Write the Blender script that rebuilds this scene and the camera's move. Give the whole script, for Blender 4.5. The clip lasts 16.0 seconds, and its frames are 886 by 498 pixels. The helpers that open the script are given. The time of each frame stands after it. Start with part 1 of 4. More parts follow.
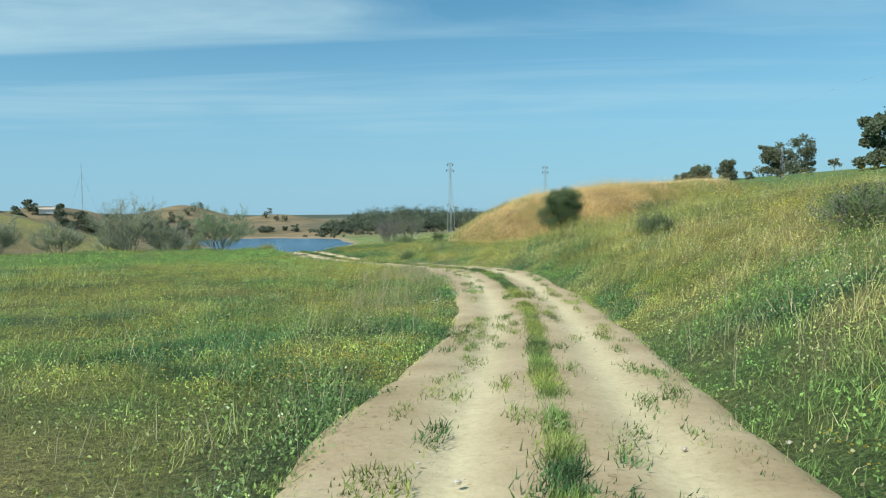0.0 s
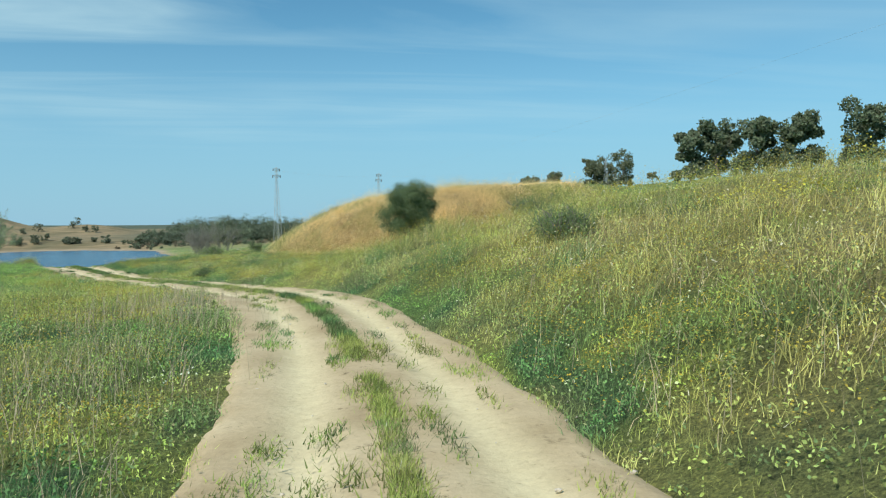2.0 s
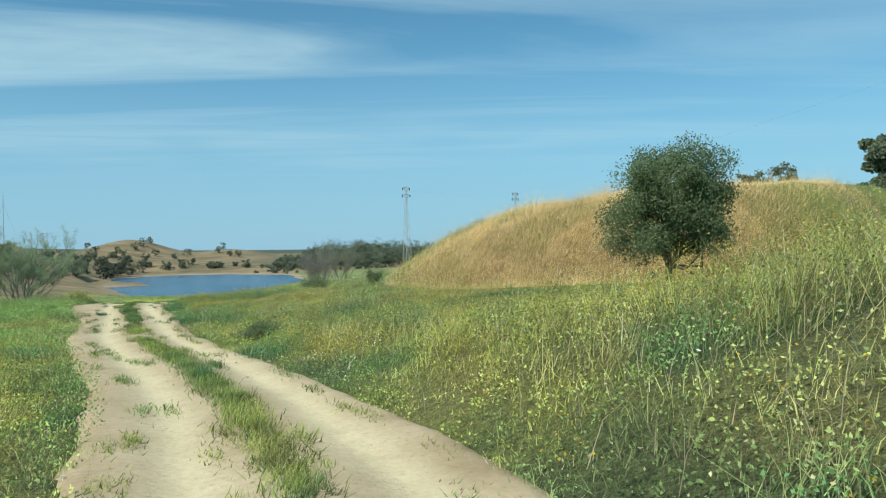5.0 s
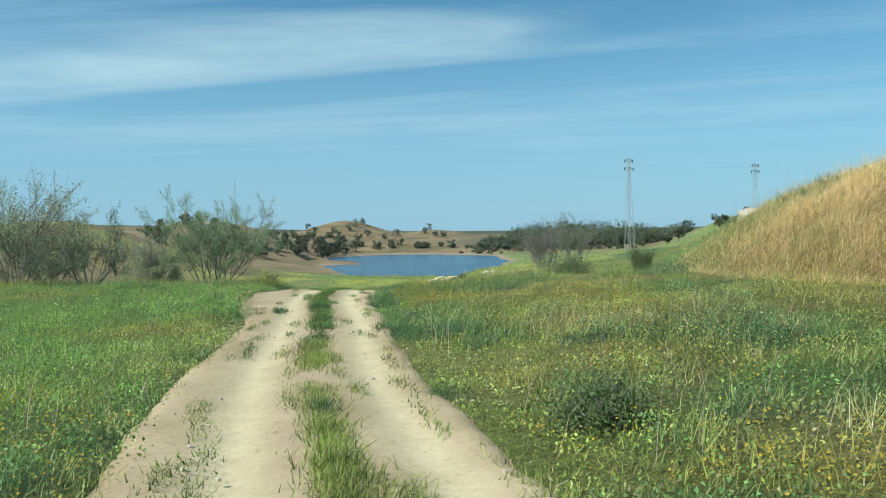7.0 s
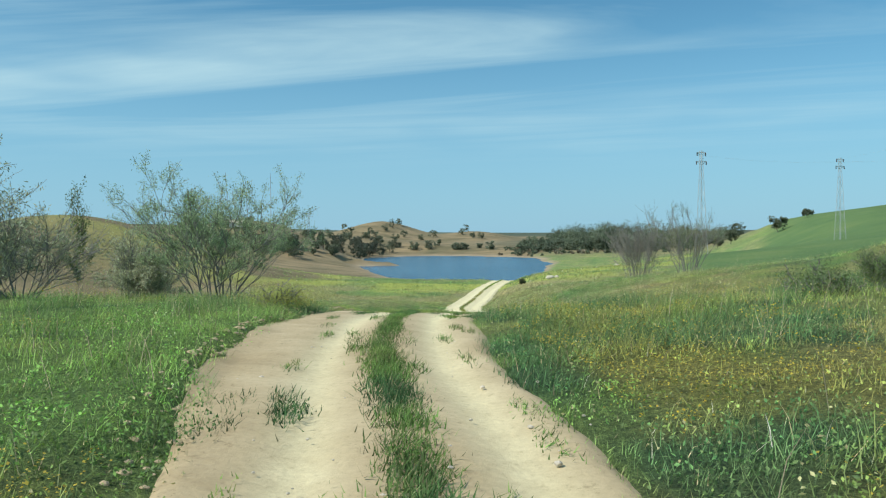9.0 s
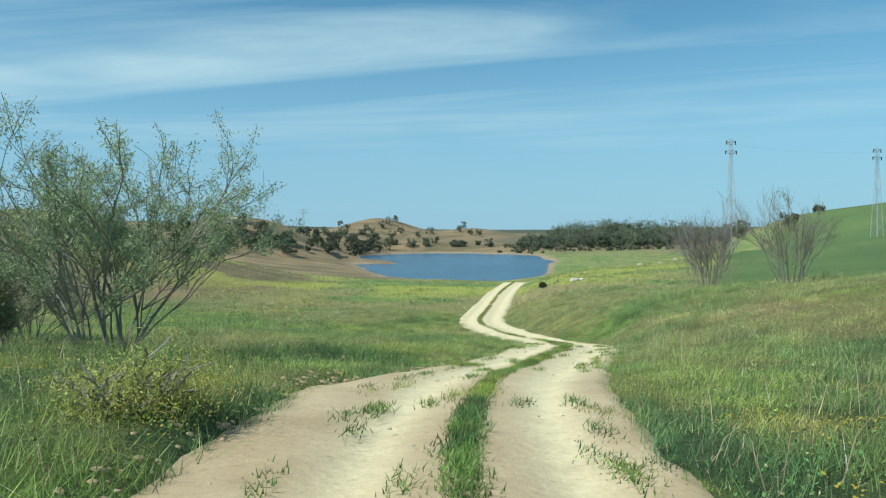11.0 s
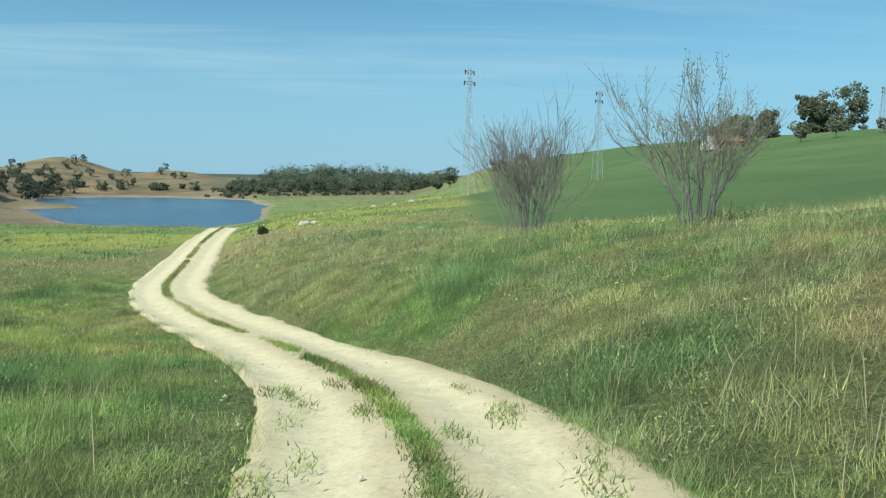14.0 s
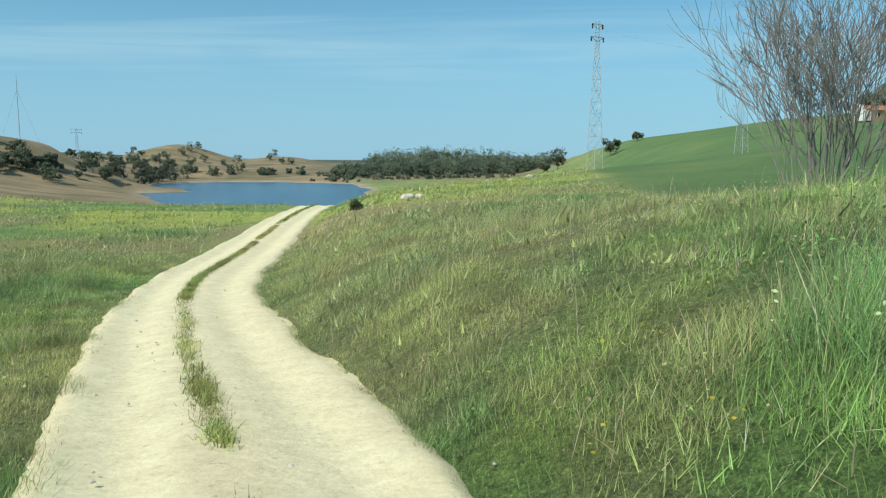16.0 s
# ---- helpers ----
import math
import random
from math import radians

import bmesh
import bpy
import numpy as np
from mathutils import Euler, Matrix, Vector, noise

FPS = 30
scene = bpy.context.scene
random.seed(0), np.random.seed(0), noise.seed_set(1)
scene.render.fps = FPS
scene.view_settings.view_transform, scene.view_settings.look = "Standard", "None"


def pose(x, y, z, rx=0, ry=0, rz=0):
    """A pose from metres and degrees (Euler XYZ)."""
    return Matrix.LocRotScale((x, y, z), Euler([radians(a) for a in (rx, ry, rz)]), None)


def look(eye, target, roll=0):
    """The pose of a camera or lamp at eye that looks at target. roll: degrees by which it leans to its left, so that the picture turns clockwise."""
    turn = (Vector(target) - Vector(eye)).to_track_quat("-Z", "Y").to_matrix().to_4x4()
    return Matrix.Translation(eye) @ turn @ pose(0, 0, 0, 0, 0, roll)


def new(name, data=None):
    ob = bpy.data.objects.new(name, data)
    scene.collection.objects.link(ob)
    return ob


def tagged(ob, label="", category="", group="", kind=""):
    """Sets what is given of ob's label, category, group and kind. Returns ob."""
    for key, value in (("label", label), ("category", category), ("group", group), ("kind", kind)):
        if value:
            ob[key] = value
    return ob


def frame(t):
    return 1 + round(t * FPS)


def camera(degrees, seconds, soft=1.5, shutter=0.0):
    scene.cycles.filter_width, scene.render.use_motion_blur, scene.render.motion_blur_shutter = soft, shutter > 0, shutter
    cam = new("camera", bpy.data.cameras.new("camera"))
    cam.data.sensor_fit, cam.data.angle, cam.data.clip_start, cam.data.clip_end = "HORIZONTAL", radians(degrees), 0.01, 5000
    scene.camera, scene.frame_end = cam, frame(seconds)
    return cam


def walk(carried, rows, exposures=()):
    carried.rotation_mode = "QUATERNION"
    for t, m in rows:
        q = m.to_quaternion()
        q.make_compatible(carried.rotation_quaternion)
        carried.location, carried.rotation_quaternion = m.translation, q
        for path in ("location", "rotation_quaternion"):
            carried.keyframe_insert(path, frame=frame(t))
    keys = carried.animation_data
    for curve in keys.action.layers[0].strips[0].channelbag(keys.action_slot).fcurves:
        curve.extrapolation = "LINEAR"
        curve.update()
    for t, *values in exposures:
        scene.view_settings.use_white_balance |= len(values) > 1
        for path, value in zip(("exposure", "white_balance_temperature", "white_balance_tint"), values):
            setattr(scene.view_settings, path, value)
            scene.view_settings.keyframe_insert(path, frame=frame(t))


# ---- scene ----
cam = camera(61.12, 16.0, 1.2)
ROWS = [  # seconds, eye, yaw, pitch, roll
    (0.0, 0.000, -0.000, 0.000, -0.10, -2.85, 1.08),
    (0.5, 0.087, 2.526, -0.085, -5.17, -2.37, 0.83),
    (1.0, 0.306, 4.931, -0.192, -9.12, -2.33, 0.84),
    (1.5, 0.611, 7.327, -0.294, -11.72, -2.28, 0.87),
    (2.0, 0.899, 9.680, -0.434, -12.86, -2.21, 0.85),
    (2.5, 1.188, 12.376, -0.568, -13.41, -1.91, 0.74),
    (3.0, 1.449, 14.971, -0.686, -13.61, -1.53, 0.67),
    (3.2, 1.577, 16.046, -0.750, -13.55, -1.36, 0.68),
    (5.3, 1.432, 27.355, -0.631, -0.69, -0.17, 1.05),
    (5.5, 1.176, 28.429, -0.664, 0.80, -0.39, 0.94),
    (6.0, 0.404, 31.332, -0.752, 5.32, -1.05, 1.03),
    (6.5, -0.717, 34.407, -0.909, 9.29, -1.27, 1.10),
    (7.0, -1.970, 37.309, -1.029, 12.25, -1.36, 1.02),
    (7.5, -3.218, 40.204, -1.122, 13.99, -1.16, 0.86),
    (8.0, -4.435, 43.020, -1.201, 14.60, -0.75, 0.49),
    (8.5, -5.695, 46.027, -1.303, 14.81, -0.92, 0.32),
    (8.7, -6.210, 47.152, -1.360, 14.86, -1.04, 0.42),
    (10.8, -10.368, 57.849, -1.403, 15.06, -1.60, 0.81),
    (11.0, -10.848, 58.995, -1.455, 14.65, -1.43, 0.55),
    (11.5, -11.918, 61.860, -1.494, 12.77, -1.06, -0.22),
    (12.0, -12.905, 64.726, -1.553, 9.23, -1.42, -0.93),
    (12.5, -13.371, 67.290, -1.837, 5.90, -3.12, -0.80),
    (13.0, -13.674, 70.027, -2.092, 1.54, -4.72, -0.51),
    (13.5, -13.728, 72.985, -2.451, -3.14, -5.57, -0.63),
    (14.0, -13.579, 76.042, -2.826, -7.02, -5.51, -0.55),
    (14.5, -13.351, 79.011, -3.067, -8.55, -5.35, -0.40),
    (15.0, -13.397, 81.933, -3.389, -7.61, -6.35, -0.33),
    (15.5, -13.593, 84.998, -3.843, -4.11, -6.85, -0.13),
    (16.0, -14.286, 88.117, -4.283, 0.74, -6.68, 0.01),
]
walk(cam, [(t, pose(x, y, z, 90 + pitch, roll, yaw)) for t, x, y, z, yaw, pitch, roll in ROWS])

# ---- world, sun, exposure ----
SUN_ELEVATION, SUN_AZIMUTH = 47.0, 232.0   # degrees; the azimuth runs clockwise from +y
world = bpy.data.worlds.new("sky")
scene.world = world
world.use_nodes = True
wn, wl = world.node_tree.nodes, world.node_tree.links
wn.clear()


def wnode(kind, **values):
    n = wn.new(kind)
    for k, v in values.items():
        n.inputs[k].default_value = v
    return n


w_out, w_bg = wn.new("ShaderNodeOutputWorld"), wn.new("ShaderNodeBackground")
w_sky = wn.new("ShaderNodeTexSky")
w_sky.sky_type, w_sky.sun_disc = "NISHITA", False
w_sky.sun_elevation, w_sky.sun_rotation = radians(SUN_ELEVATION), radians(SUN_AZIMUTH)
w_sky.air_density, w_sky.dust_density, w_sky.ozone_density, w_sky.altitude = 1.0, 0.15, 2.0, 100
w_bg.inputs["Strength"].default_value = 0.105
w_co = wn.new("ShaderNodeTexCoord")
w_sep = wn.new("ShaderNodeSeparateXYZ")
wl.new(w_co.outputs["Generated"], w_sep.inputs[0])
# cirrus: the view direction cast on a high flat layer, streaked along one way
w_up = wn.new("ShaderNodeMath")
w_up.operation = "MAXIMUM"
w_up.inputs[1].default_value = 0.03
wl.new(w_sep.outputs["Z"], w_up.inputs[0])
w_div = wn.new("ShaderNodeVectorMath")
w_div.operation = "DIVIDE"
w_cmb = wn.new("ShaderNodeCombineXYZ")
for k in range(3):
    wl.new(w_up.outputs[0], w_cmb.inputs[k])
wl.new(w_co.outputs["Generated"], w_div.inputs[0])
wl.new(w_cmb.outputs[0], w_div.inputs[1])
w_map = wn.new("ShaderNodeMapping")
w_map.inputs["Rotation"].default_value = (0, 0, radians(-6))
w_map.inputs["Scale"].default_value = (0.13, 0.50, 0)
w_map.inputs["Location"].default_value = (1.7, 0.35, 0)
wl.new(w_div.outputs[0], w_map.inputs["Vector"])
w_n1 = wnode("ShaderNodeTexNoise", Scale=1.25, Detail=8.0, Roughness=0.56, Distortion=0.7)
wl.new(w_map.outputs[0], w_n1.inputs["Vector"])
w_n2 = wnode("ShaderNodeTexNoise", Scale=0.55, Detail=2.0, Roughness=0.5)
wl.new(w_div.outputs[0], w_n2.inputs["Vector"])
w_r1 = wn.new("ShaderNodeValToRGB")
w_r1.color_ramp.elements[0].position, w_r1.color_ramp.elements[1].position = 0.40, 0.74
wl.new(w_n1.outputs["Fac"], w_r1.inputs[0])
w_r2 = wn.new("ShaderNodeValToRGB")
w_r2.color_ramp.elements[0].position, w_r2.color_ramp.elements[1].position = 0.22, 0.52
wl.new(w_n2.outputs["Fac"], w_r2.inputs[0])
w_mul = wn.new("ShaderNodeMath")
w_mul.operation = "MULTIPLY"
wl.new(w_r1.outputs[0], w_mul.inputs[0])
wl.new(w_r2.outputs[0], w_mul.inputs[1])
w_mul2 = wn.new("ShaderNodeMath")
w_mul2.operation = "MULTIPLY_ADD"
w_mul2.inputs[1].default_value, w_mul2.inputs[2].default_value = 1.0, 0.04
w_fade = wn.new("ShaderNodeMapRange")
w_fade.inputs["From Min"].default_value, w_fade.inputs["From Max"].default_value = 0.07, 0.19
w_fade.interpolation_type = "SMOOTHSTEP"
wl.new(w_sep.outputs["Z"], w_fade.inputs["Value"])
w_high = wn.new("ShaderNodeMath")
w_high.operation = "MULTIPLY"
w_side = wn.new("ShaderNodeMapRange")
w_side.inputs["From Min"].default_value, w_side.inputs["From Max"].default_value = -0.05, 0.45
w_side.inputs["To Min"].default_value, w_side.inputs["To Max"].default_value = 1.0, 0.35
wl.new(w_sep.outputs["X"], w_side.inputs["Value"])
w_thin = wn.new("ShaderNodeMath")
w_thin.operation = "MULTIPLY"
wl.new(w_mul.outputs[0], w_thin.inputs[0])
wl.new(w_side.outputs["Result"], w_thin.inputs[1])
wl.new(w_thin.outputs[0], w_high.inputs[0])
wl.new(w_fade.outputs["Result"], w_high.inputs[1])
wl.new(w_high.outputs[0], w_mul2.inputs[0])
w_mix = wn.new("ShaderNodeMix")
w_mix.data_type = "RGBA"
w_mix.inputs["B"].default_value = (5.0, 7.3, 8.0, 1)
wl.new(w_mul2.outputs[0], w_mix.inputs["Factor"])
w_tone = wn.new("ShaderNodeMix")
w_tone.data_type, w_tone.blend_type = "RGBA", "MULTIPLY"
w_tone.inputs["Factor"].default_value = 1.0
w_tone.inputs["B"].default_value = (0.50, 1.0, 1.06, 1)
wl.new(w_sky.outputs[0], w_tone.inputs["A"])
w_low = wn.new("ShaderNodeMapRange")
w_low.inputs["From Min"].default_value, w_low.inputs["From Max"].default_value = -0.02, 0.30
w_low.inputs["To Min"].default_value, w_low.inputs["To Max"].default_value = 0.85, 0.0
w_low.interpolation_type = "SMOOTHSTEP"
wl.new(w_sep.outputs["Z"], w_low.inputs["Value"])
w_haze = wn.new("ShaderNodeMix")
w_haze.data_type = "RGBA"
w_haze.inputs["B"].default_value = (2.75, 4.95, 6.9, 1)
wl.new(w_low.outputs["Result"], w_haze.inputs["Factor"])
wl.new(w_tone.outputs["Result"], w_haze.inputs["A"])
wl.new(w_haze.outputs["Result"], w_mix.inputs["A"])
wl.new(w_mix.outputs["Result"], w_bg.inputs["Color"])
wl.new(w_bg.outputs[0], w_out.inputs["Surface"])

sun = new("sun", bpy.data.lights.new("sun", "SUN"))
sun.data.energy, sun.data.angle, sun.data.color = 4.0, radians(0.53), (1.0, 0.95, 0.86)
sun_from = Vector((math.sin(radians(SUN_AZIMUTH)) * math.cos(radians(SUN_ELEVATION)),
                   math.cos(radians(SUN_AZIMUTH)) * math.cos(radians(SUN_ELEVATION)), math.sin(radians(SUN_ELEVATION))))
sun.matrix_world = look(sun_from * 100, (0, 0, 0))
scene.view_settings.exposure = 0.0


# ---- materials ----
def material(name, roughness=0.8, metallic=0.0):
    m = bpy.data.materials.new(name)
    m.use_nodes = True
    b = m.node_tree.nodes["Principled BSDF"]
    b.inputs["Roughness"].default_value, b.inputs["Metallic"].default_value = roughness, metallic
    b.inputs["Specular IOR Level"].default_value = 0.3
    return m, m.node_tree.nodes, m.node_tree.links, b


def noise_node(nodes, links, scale, detail=4.0, rough=0.55, vec=None):
    n = nodes.new("ShaderNodeTexNoise")
    n.inputs["Scale"].default_value, n.inputs["Detail"].default_value, n.inputs["Roughness"].default_value = scale, detail, rough
    if vec is None:
        g = nodes.new("ShaderNodeNewGeometry")
        vec = g.outputs["Position"]
    links.new(vec, n.inputs["Vector"])
    return n.outputs["Fac"]


def ramp(nodes, links, fac, *stops):
    r = nodes.new("ShaderNodeValToRGB")
    e = r.color_ramp.elements
    while len(e) < len(stops):
        e.new(0.5)
    for el, (pos, col) in zip(e, stops):
        el.position, el.color = pos, (*col, 1)
    links.new(fac, r.inputs[0])
    return r.outputs[0]


def blend(nodes, links, fac, a, b, kind="MIX"):
    m = nodes.new("ShaderNodeMix")
    m.data_type, m.blend_type = "RGBA", kind
    for key, v in (("Factor", fac), ("A", a), ("B", b)):
        s = m.inputs[key] if key != "Factor" else m.inputs[0]
        if isinstance(v, (int, float)):
            s.default_value = v
        elif isinstance(v, tuple):
            s.default_value = (*v, 1)
        else:
            links.new(v, s)
    return m.outputs["Result"]


def bump(nodes, links, bsdf, height, strength=0.4, distance=0.03):
    b = nodes.new("ShaderNodeBump")
    b.inputs["Strength"].default_value, b.inputs["Distance"].default_value = strength, distance
    links.new(height, b.inputs["Height"])
    links.new(b.outputs[0], bsdf.inputs["Normal"])


def attr(nodes, name):
    a = nodes.new("ShaderNodeAttribute")
    a.attribute_name = name
    return a


def plain(name, color, scale=6.0, spread=0.25, roughness=0.75, metallic=0.0, bumpy=0.2, dist=0.01):
    """A surface of one colour with mottling at two scales and a fine relief."""
    m, n, l, b = material(name, roughness, metallic)
    dark, light = tuple(c * (1 - spread) for c in color), tuple(min(1, c * (1 + spread)) for c in color)
    big = ramp(n, l, noise_node(n, l, scale * 0.15), (0.3, dark), (0.7, light))
    fine = ramp(n, l, noise_node(n, l, scale * 3), (0.25, (0.72, 0.72, 0.72)), (0.75, (1.15, 1.15, 1.15)))
    l.new(blend(n, l, 0.7, big, fine, "MULTIPLY"), b.inputs["Base Color"])
    bump(n, l, b, noise_node(n, l, scale * 4), bumpy, dist)
    return m


def leafy(name, translucency=0.35, roughness=0.55, soft_normal=0.0):
    """Foliage whose colour each blade or leaf carries itself."""
    m, n, l, b = material(name, roughness)
    a = attr(n, "tint")
    l.new(a.outputs["Color"], b.inputs["Base Color"])
    if soft_normal:
        g, v1, v2 = n.new("ShaderNodeNewGeometry"), n.new("ShaderNodeVectorMath"), n.new("ShaderNodeVectorMath")
        v1.operation, v2.operation = "MULTIPLY_ADD", "NORMALIZE"
        v1.inputs[1].default_value, v1.inputs[2].default_value = (0.45,) * 3, (0, 0, soft_normal)
        l.new(g.outputs["Normal"], v1.inputs[0])
        l.new(v1.outputs[0], v2.inputs[0])
        l.new(v2.outputs[0], b.inputs["Normal"])
    t = n.new("ShaderNodeBsdfTranslucent")
    warm = blend(n, l, 1.0, a.outputs["Color"], (1.15, 1.1, 0.7), "MULTIPLY")
    l.new(warm, t.inputs["Color"])
    mix = n.new("ShaderNodeMixShader")
    mix.inputs[0].default_value = translucency
    l.new(b.outputs[0], mix.inputs[1])
    l.new(t.outputs[0], mix.inputs[2])
    l.new(mix.outputs[0], n["Material Output"].inputs["Surface"])
    return m


GRASS, LEAF, PETAL = leafy("grass_blade", 0.32, 0.6, 0.42), leafy("leaf", 0.28, 0.6, 0.25), leafy("petal", 0.3, 0.7)


def make_ground_material():
    m, n, l, b = material("meadow_soil", 0.95)
    fine = ramp(n, l, noise_node(n, l, 9, 8, 0.75), (0.34, (0.36, 0.36, 0.36)), (0.5, (0.80, 0.80, 0.80)), (0.66, (1.4, 1.35, 1.25)))
    speck = ramp(n, l, noise_node(n, l, 38, 6, 0.7), (0.36, (0.42, 0.44, 0.42)), (0.52, (0.95, 0.95, 0.95)), (0.66, (1.6, 1.5, 1.3)))
    green = blend(n, l, 0.9, blend(n, l, 0.9, attr(n, "tint").outputs["Color"], fine, "MULTIPLY"), speck, "MULTIPLY")
    straw = ramp(n, l, noise_node(n, l, 1.6, 6), (0.3, (0.22, 0.135, 0.055)), (0.7, (0.40, 0.27, 0.115)))
    straw = blend(n, l, 0.6, straw, fine, "MULTIPLY")
    steppe = ramp(n, l, noise_node(n, l, 0.035, 8, 0.62), (0.32, (0.155, 0.145, 0.08)), (0.5, (0.245, 0.20, 0.115)), (0.68, (0.34, 0.265, 0.155)))
    stretch = n.new("ShaderNodeMapping")
    stretch.inputs["Rotation"].default_value, stretch.inputs["Scale"].default_value = (0, 0, 0.3), (0.02, 0.16, 0.1)
    l.new(n.new("ShaderNodeNewGeometry").outputs["Position"], stretch.inputs["Vector"])
    bands = ramp(n, l, noise_node(n, l, 1.0, 6, 0.6, stretch.outputs[0]), (0.34, (0.66, 0.70, 0.62)), (0.5, (1.0, 0.98, 0.95)), (0.64, (1.25, 1.2, 1.15)))
    steppe = blend(n, l, 0.9, steppe, bands, "MULTIPLY")
    crop = ramp(n, l, noise_node(n, l, 0.05, 7, 0.6), (0.3, (0.09, 0.17, 0.06)), (0.55, (0.125, 0.21, 0.07)), (0.75, (0.19, 0.25, 0.085)))
    crop = blend(n, l, 0.35, crop, ramp(n, l, noise_node(n, l, 1.2, 6, 0.7), (0.3, (0.6, 0.6, 0.6)), (0.7, (1.3, 1.3, 1.2))), "MULTIPLY")
    mustard = ramp(n, l, noise_node(n, l, 2.2, 7, 0.7), (0.36, (0.26, 0.32, 0.09)), (0.55, (0.46, 0.49, 0.10)), (0.7, (0.58, 0.58, 0.11)))
    mud = ramp(n, l, noise_node(n, l, 0.08, 7), (0.3, (0.28, 0.22, 0.14)), (0.7, (0.46, 0.38, 0.26)))
    wood = ramp(n, l, noise_node(n, l, 0.06, 9, 0.7), (0.35, (0.05, 0.08, 0.055)), (0.65, (0.09, 0.125, 0.08)))
    c = green
    for key, col in (("straw", straw), ("steppe", steppe), ("crop", crop), ("mustard", mustard), ("mud", mud), ("wood", wood)):
        c = blend(n, l, attr(n, key).outputs["Fac"], c, col)
    l.new(c, b.inputs["Base Color"])
    bump(n, l, b, noise_node(n, l, 14, 8, 0.75), 1.0, 0.10)
    return m


def make_track_material():
    m, n, l, b = material("pale_dirt", 0.97)
    base = ramp(n, l, noise_node(n, l, 0.8, 6), (0.3, (0.38, 0.295, 0.17)), (0.52, (0.48, 0.385, 0.235)), (0.75, (0.58, 0.485, 0.31)))
    fine = ramp(n, l, noise_node(n, l, 14, 8, 0.7), (0.26, (0.55, 0.51, 0.44)), (0.40, (0.98, 0.97, 0.95)), (0.6, (1.12, 1.12, 1.10)), (0.8, (1.2, 1.2, 1.18)))
    c = blend(n, l, 0.75, base, fine, "MULTIPLY")
    packed = ramp(n, l, noise_node(n, l, 3.0, 5), (0.3, (0.67, 0.60, 0.37)), (0.7, (0.79, 0.725, 0.46)))
    c = blend(n, l, attr(n, "rut").outputs["Fac"], c, blend(n, l, 0.85, packed, fine, "MULTIPLY"))
    litter = ramp(n, l, noise_node(n, l, 5.5, 8, 0.75), (0.60, (0, 0, 0)), (0.68, (1, 1, 1)))
    rough_edge = n.new("ShaderNodeMath")
    rough_edge.operation = "MULTIPLY"
    l.new(litter, rough_edge.inputs[0])
    l.new(attr(n, "verge").outputs["Fac"], rough_edge.inputs[1])
    c = blend(n, l, rough_edge.outputs[0], c, (0.19, 0.15, 0.075))
    l.new(c, b.inputs["Base Color"])
    bump(n, l, b, noise_node(n, l, 9, 9, 0.65), 0.5, 0.03)
    return m


def make_water_material():
    m, n, l, b = material("lake_water", 0.22)
    b.inputs["IOR"].default_value = 1.33
    b.inputs["Specular IOR Level"].default_value = 0.5
    c = ramp(n, l, noise_node(n, l, 0.02, 4), (0.3, (0.03, 0.11, 0.19)), (0.7, (0.06, 0.16, 0.25)))
    l.new(c, b.inputs["Base Color"])
    bump(n, l, b, noise_node(n, l, 0.5, 5, 0.65), 1.0, 0.9)
    return m


MEADOW, DIRT, WATER = make_ground_material(), make_track_material(), make_water_material()
BARK = plain("grey_bark", (0.20, 0.165, 0.125), 12, 0.35, 0.9, 0, 0.6, 0.01)
DEAD_WOOD = plain("weathered_branch", (0.26, 0.245, 0.22), 14, 0.35, 0.9, 0, 0.4, 0.006)
STONE = plain("pale_limestone", (0.62, 0.56, 0.45), 7, 0.2, 0.92, 0, 0.8, 0.03)
CLOD = plain("dry_clod", (0.54, 0.43, 0.27), 10, 0.25, 0.97, 0, 0.9, 0.03)
STEEL = plain("galvanised_steel", (0.52, 0.54, 0.55), 5, 0.15, 0.55, 0.3, 0.1, 0.004)
CERAMIC = plain("brown_insulator", (0.12, 0.07, 0.05), 5, 0.1, 0.25, 0, 0.05, 0.002)
WHITEWASH = plain("whitewash", (0.78, 0.76, 0.71), 2, 0.06, 0.9, 0, 0.2, 0.01)
OCHRE_WALL = plain("ochre_render", (0.52, 0.32, 0.19), 2, 0.1, 0.9, 0, 0.2, 0.01)
ROOF_TILE = plain("terracotta_tiles", (0.42, 0.19, 0.10), 6, 0.25, 0.85, 0, 0.5, 0.03)
DARK_GLASS = plain("dark_pane", (0.03, 0.035, 0.04), 2, 0.1, 0.1, 0, 0.0, 0.001)


# ---- building helpers ----
def part(name, verts, tris, mat, parent=None, label="", tint=None, smooth=False):
    """One mesh object from arrays of points and triangles, under its thing."""
    v, t = np.asarray(verts, np.float32).reshape(-1, 3), np.asarray(tris, np.int32).reshape(-1, 3)
    me = bpy.data.meshes.new(name)
    me.vertices.add(len(v))
    me.vertices.foreach_set("co", v.ravel())
    me.loops.add(t.size)
    me.loops.foreach_set("vertex_index", t.ravel())
    me.polygons.add(len(t))
    me.polygons.foreach_set("loop_start", np.arange(0, t.size, 3, dtype=np.int32))
    me.polygons.foreach_set("use_smooth", np.full(len(t), smooth))
    if tint is not None:
        a = me.attributes.new("tint", "FLOAT_COLOR", "POINT")
        c = np.ones((len(v), 4), np.float32)
        c[:, :3] = tint
        a.data.foreach_set("color", c.ravel())
    me.update()
    me.validate()
    me.materials.append(mat)
    ob = new(name, me)
    ob.parent = parent
    if label:
        tagged(ob, label)
    return ob


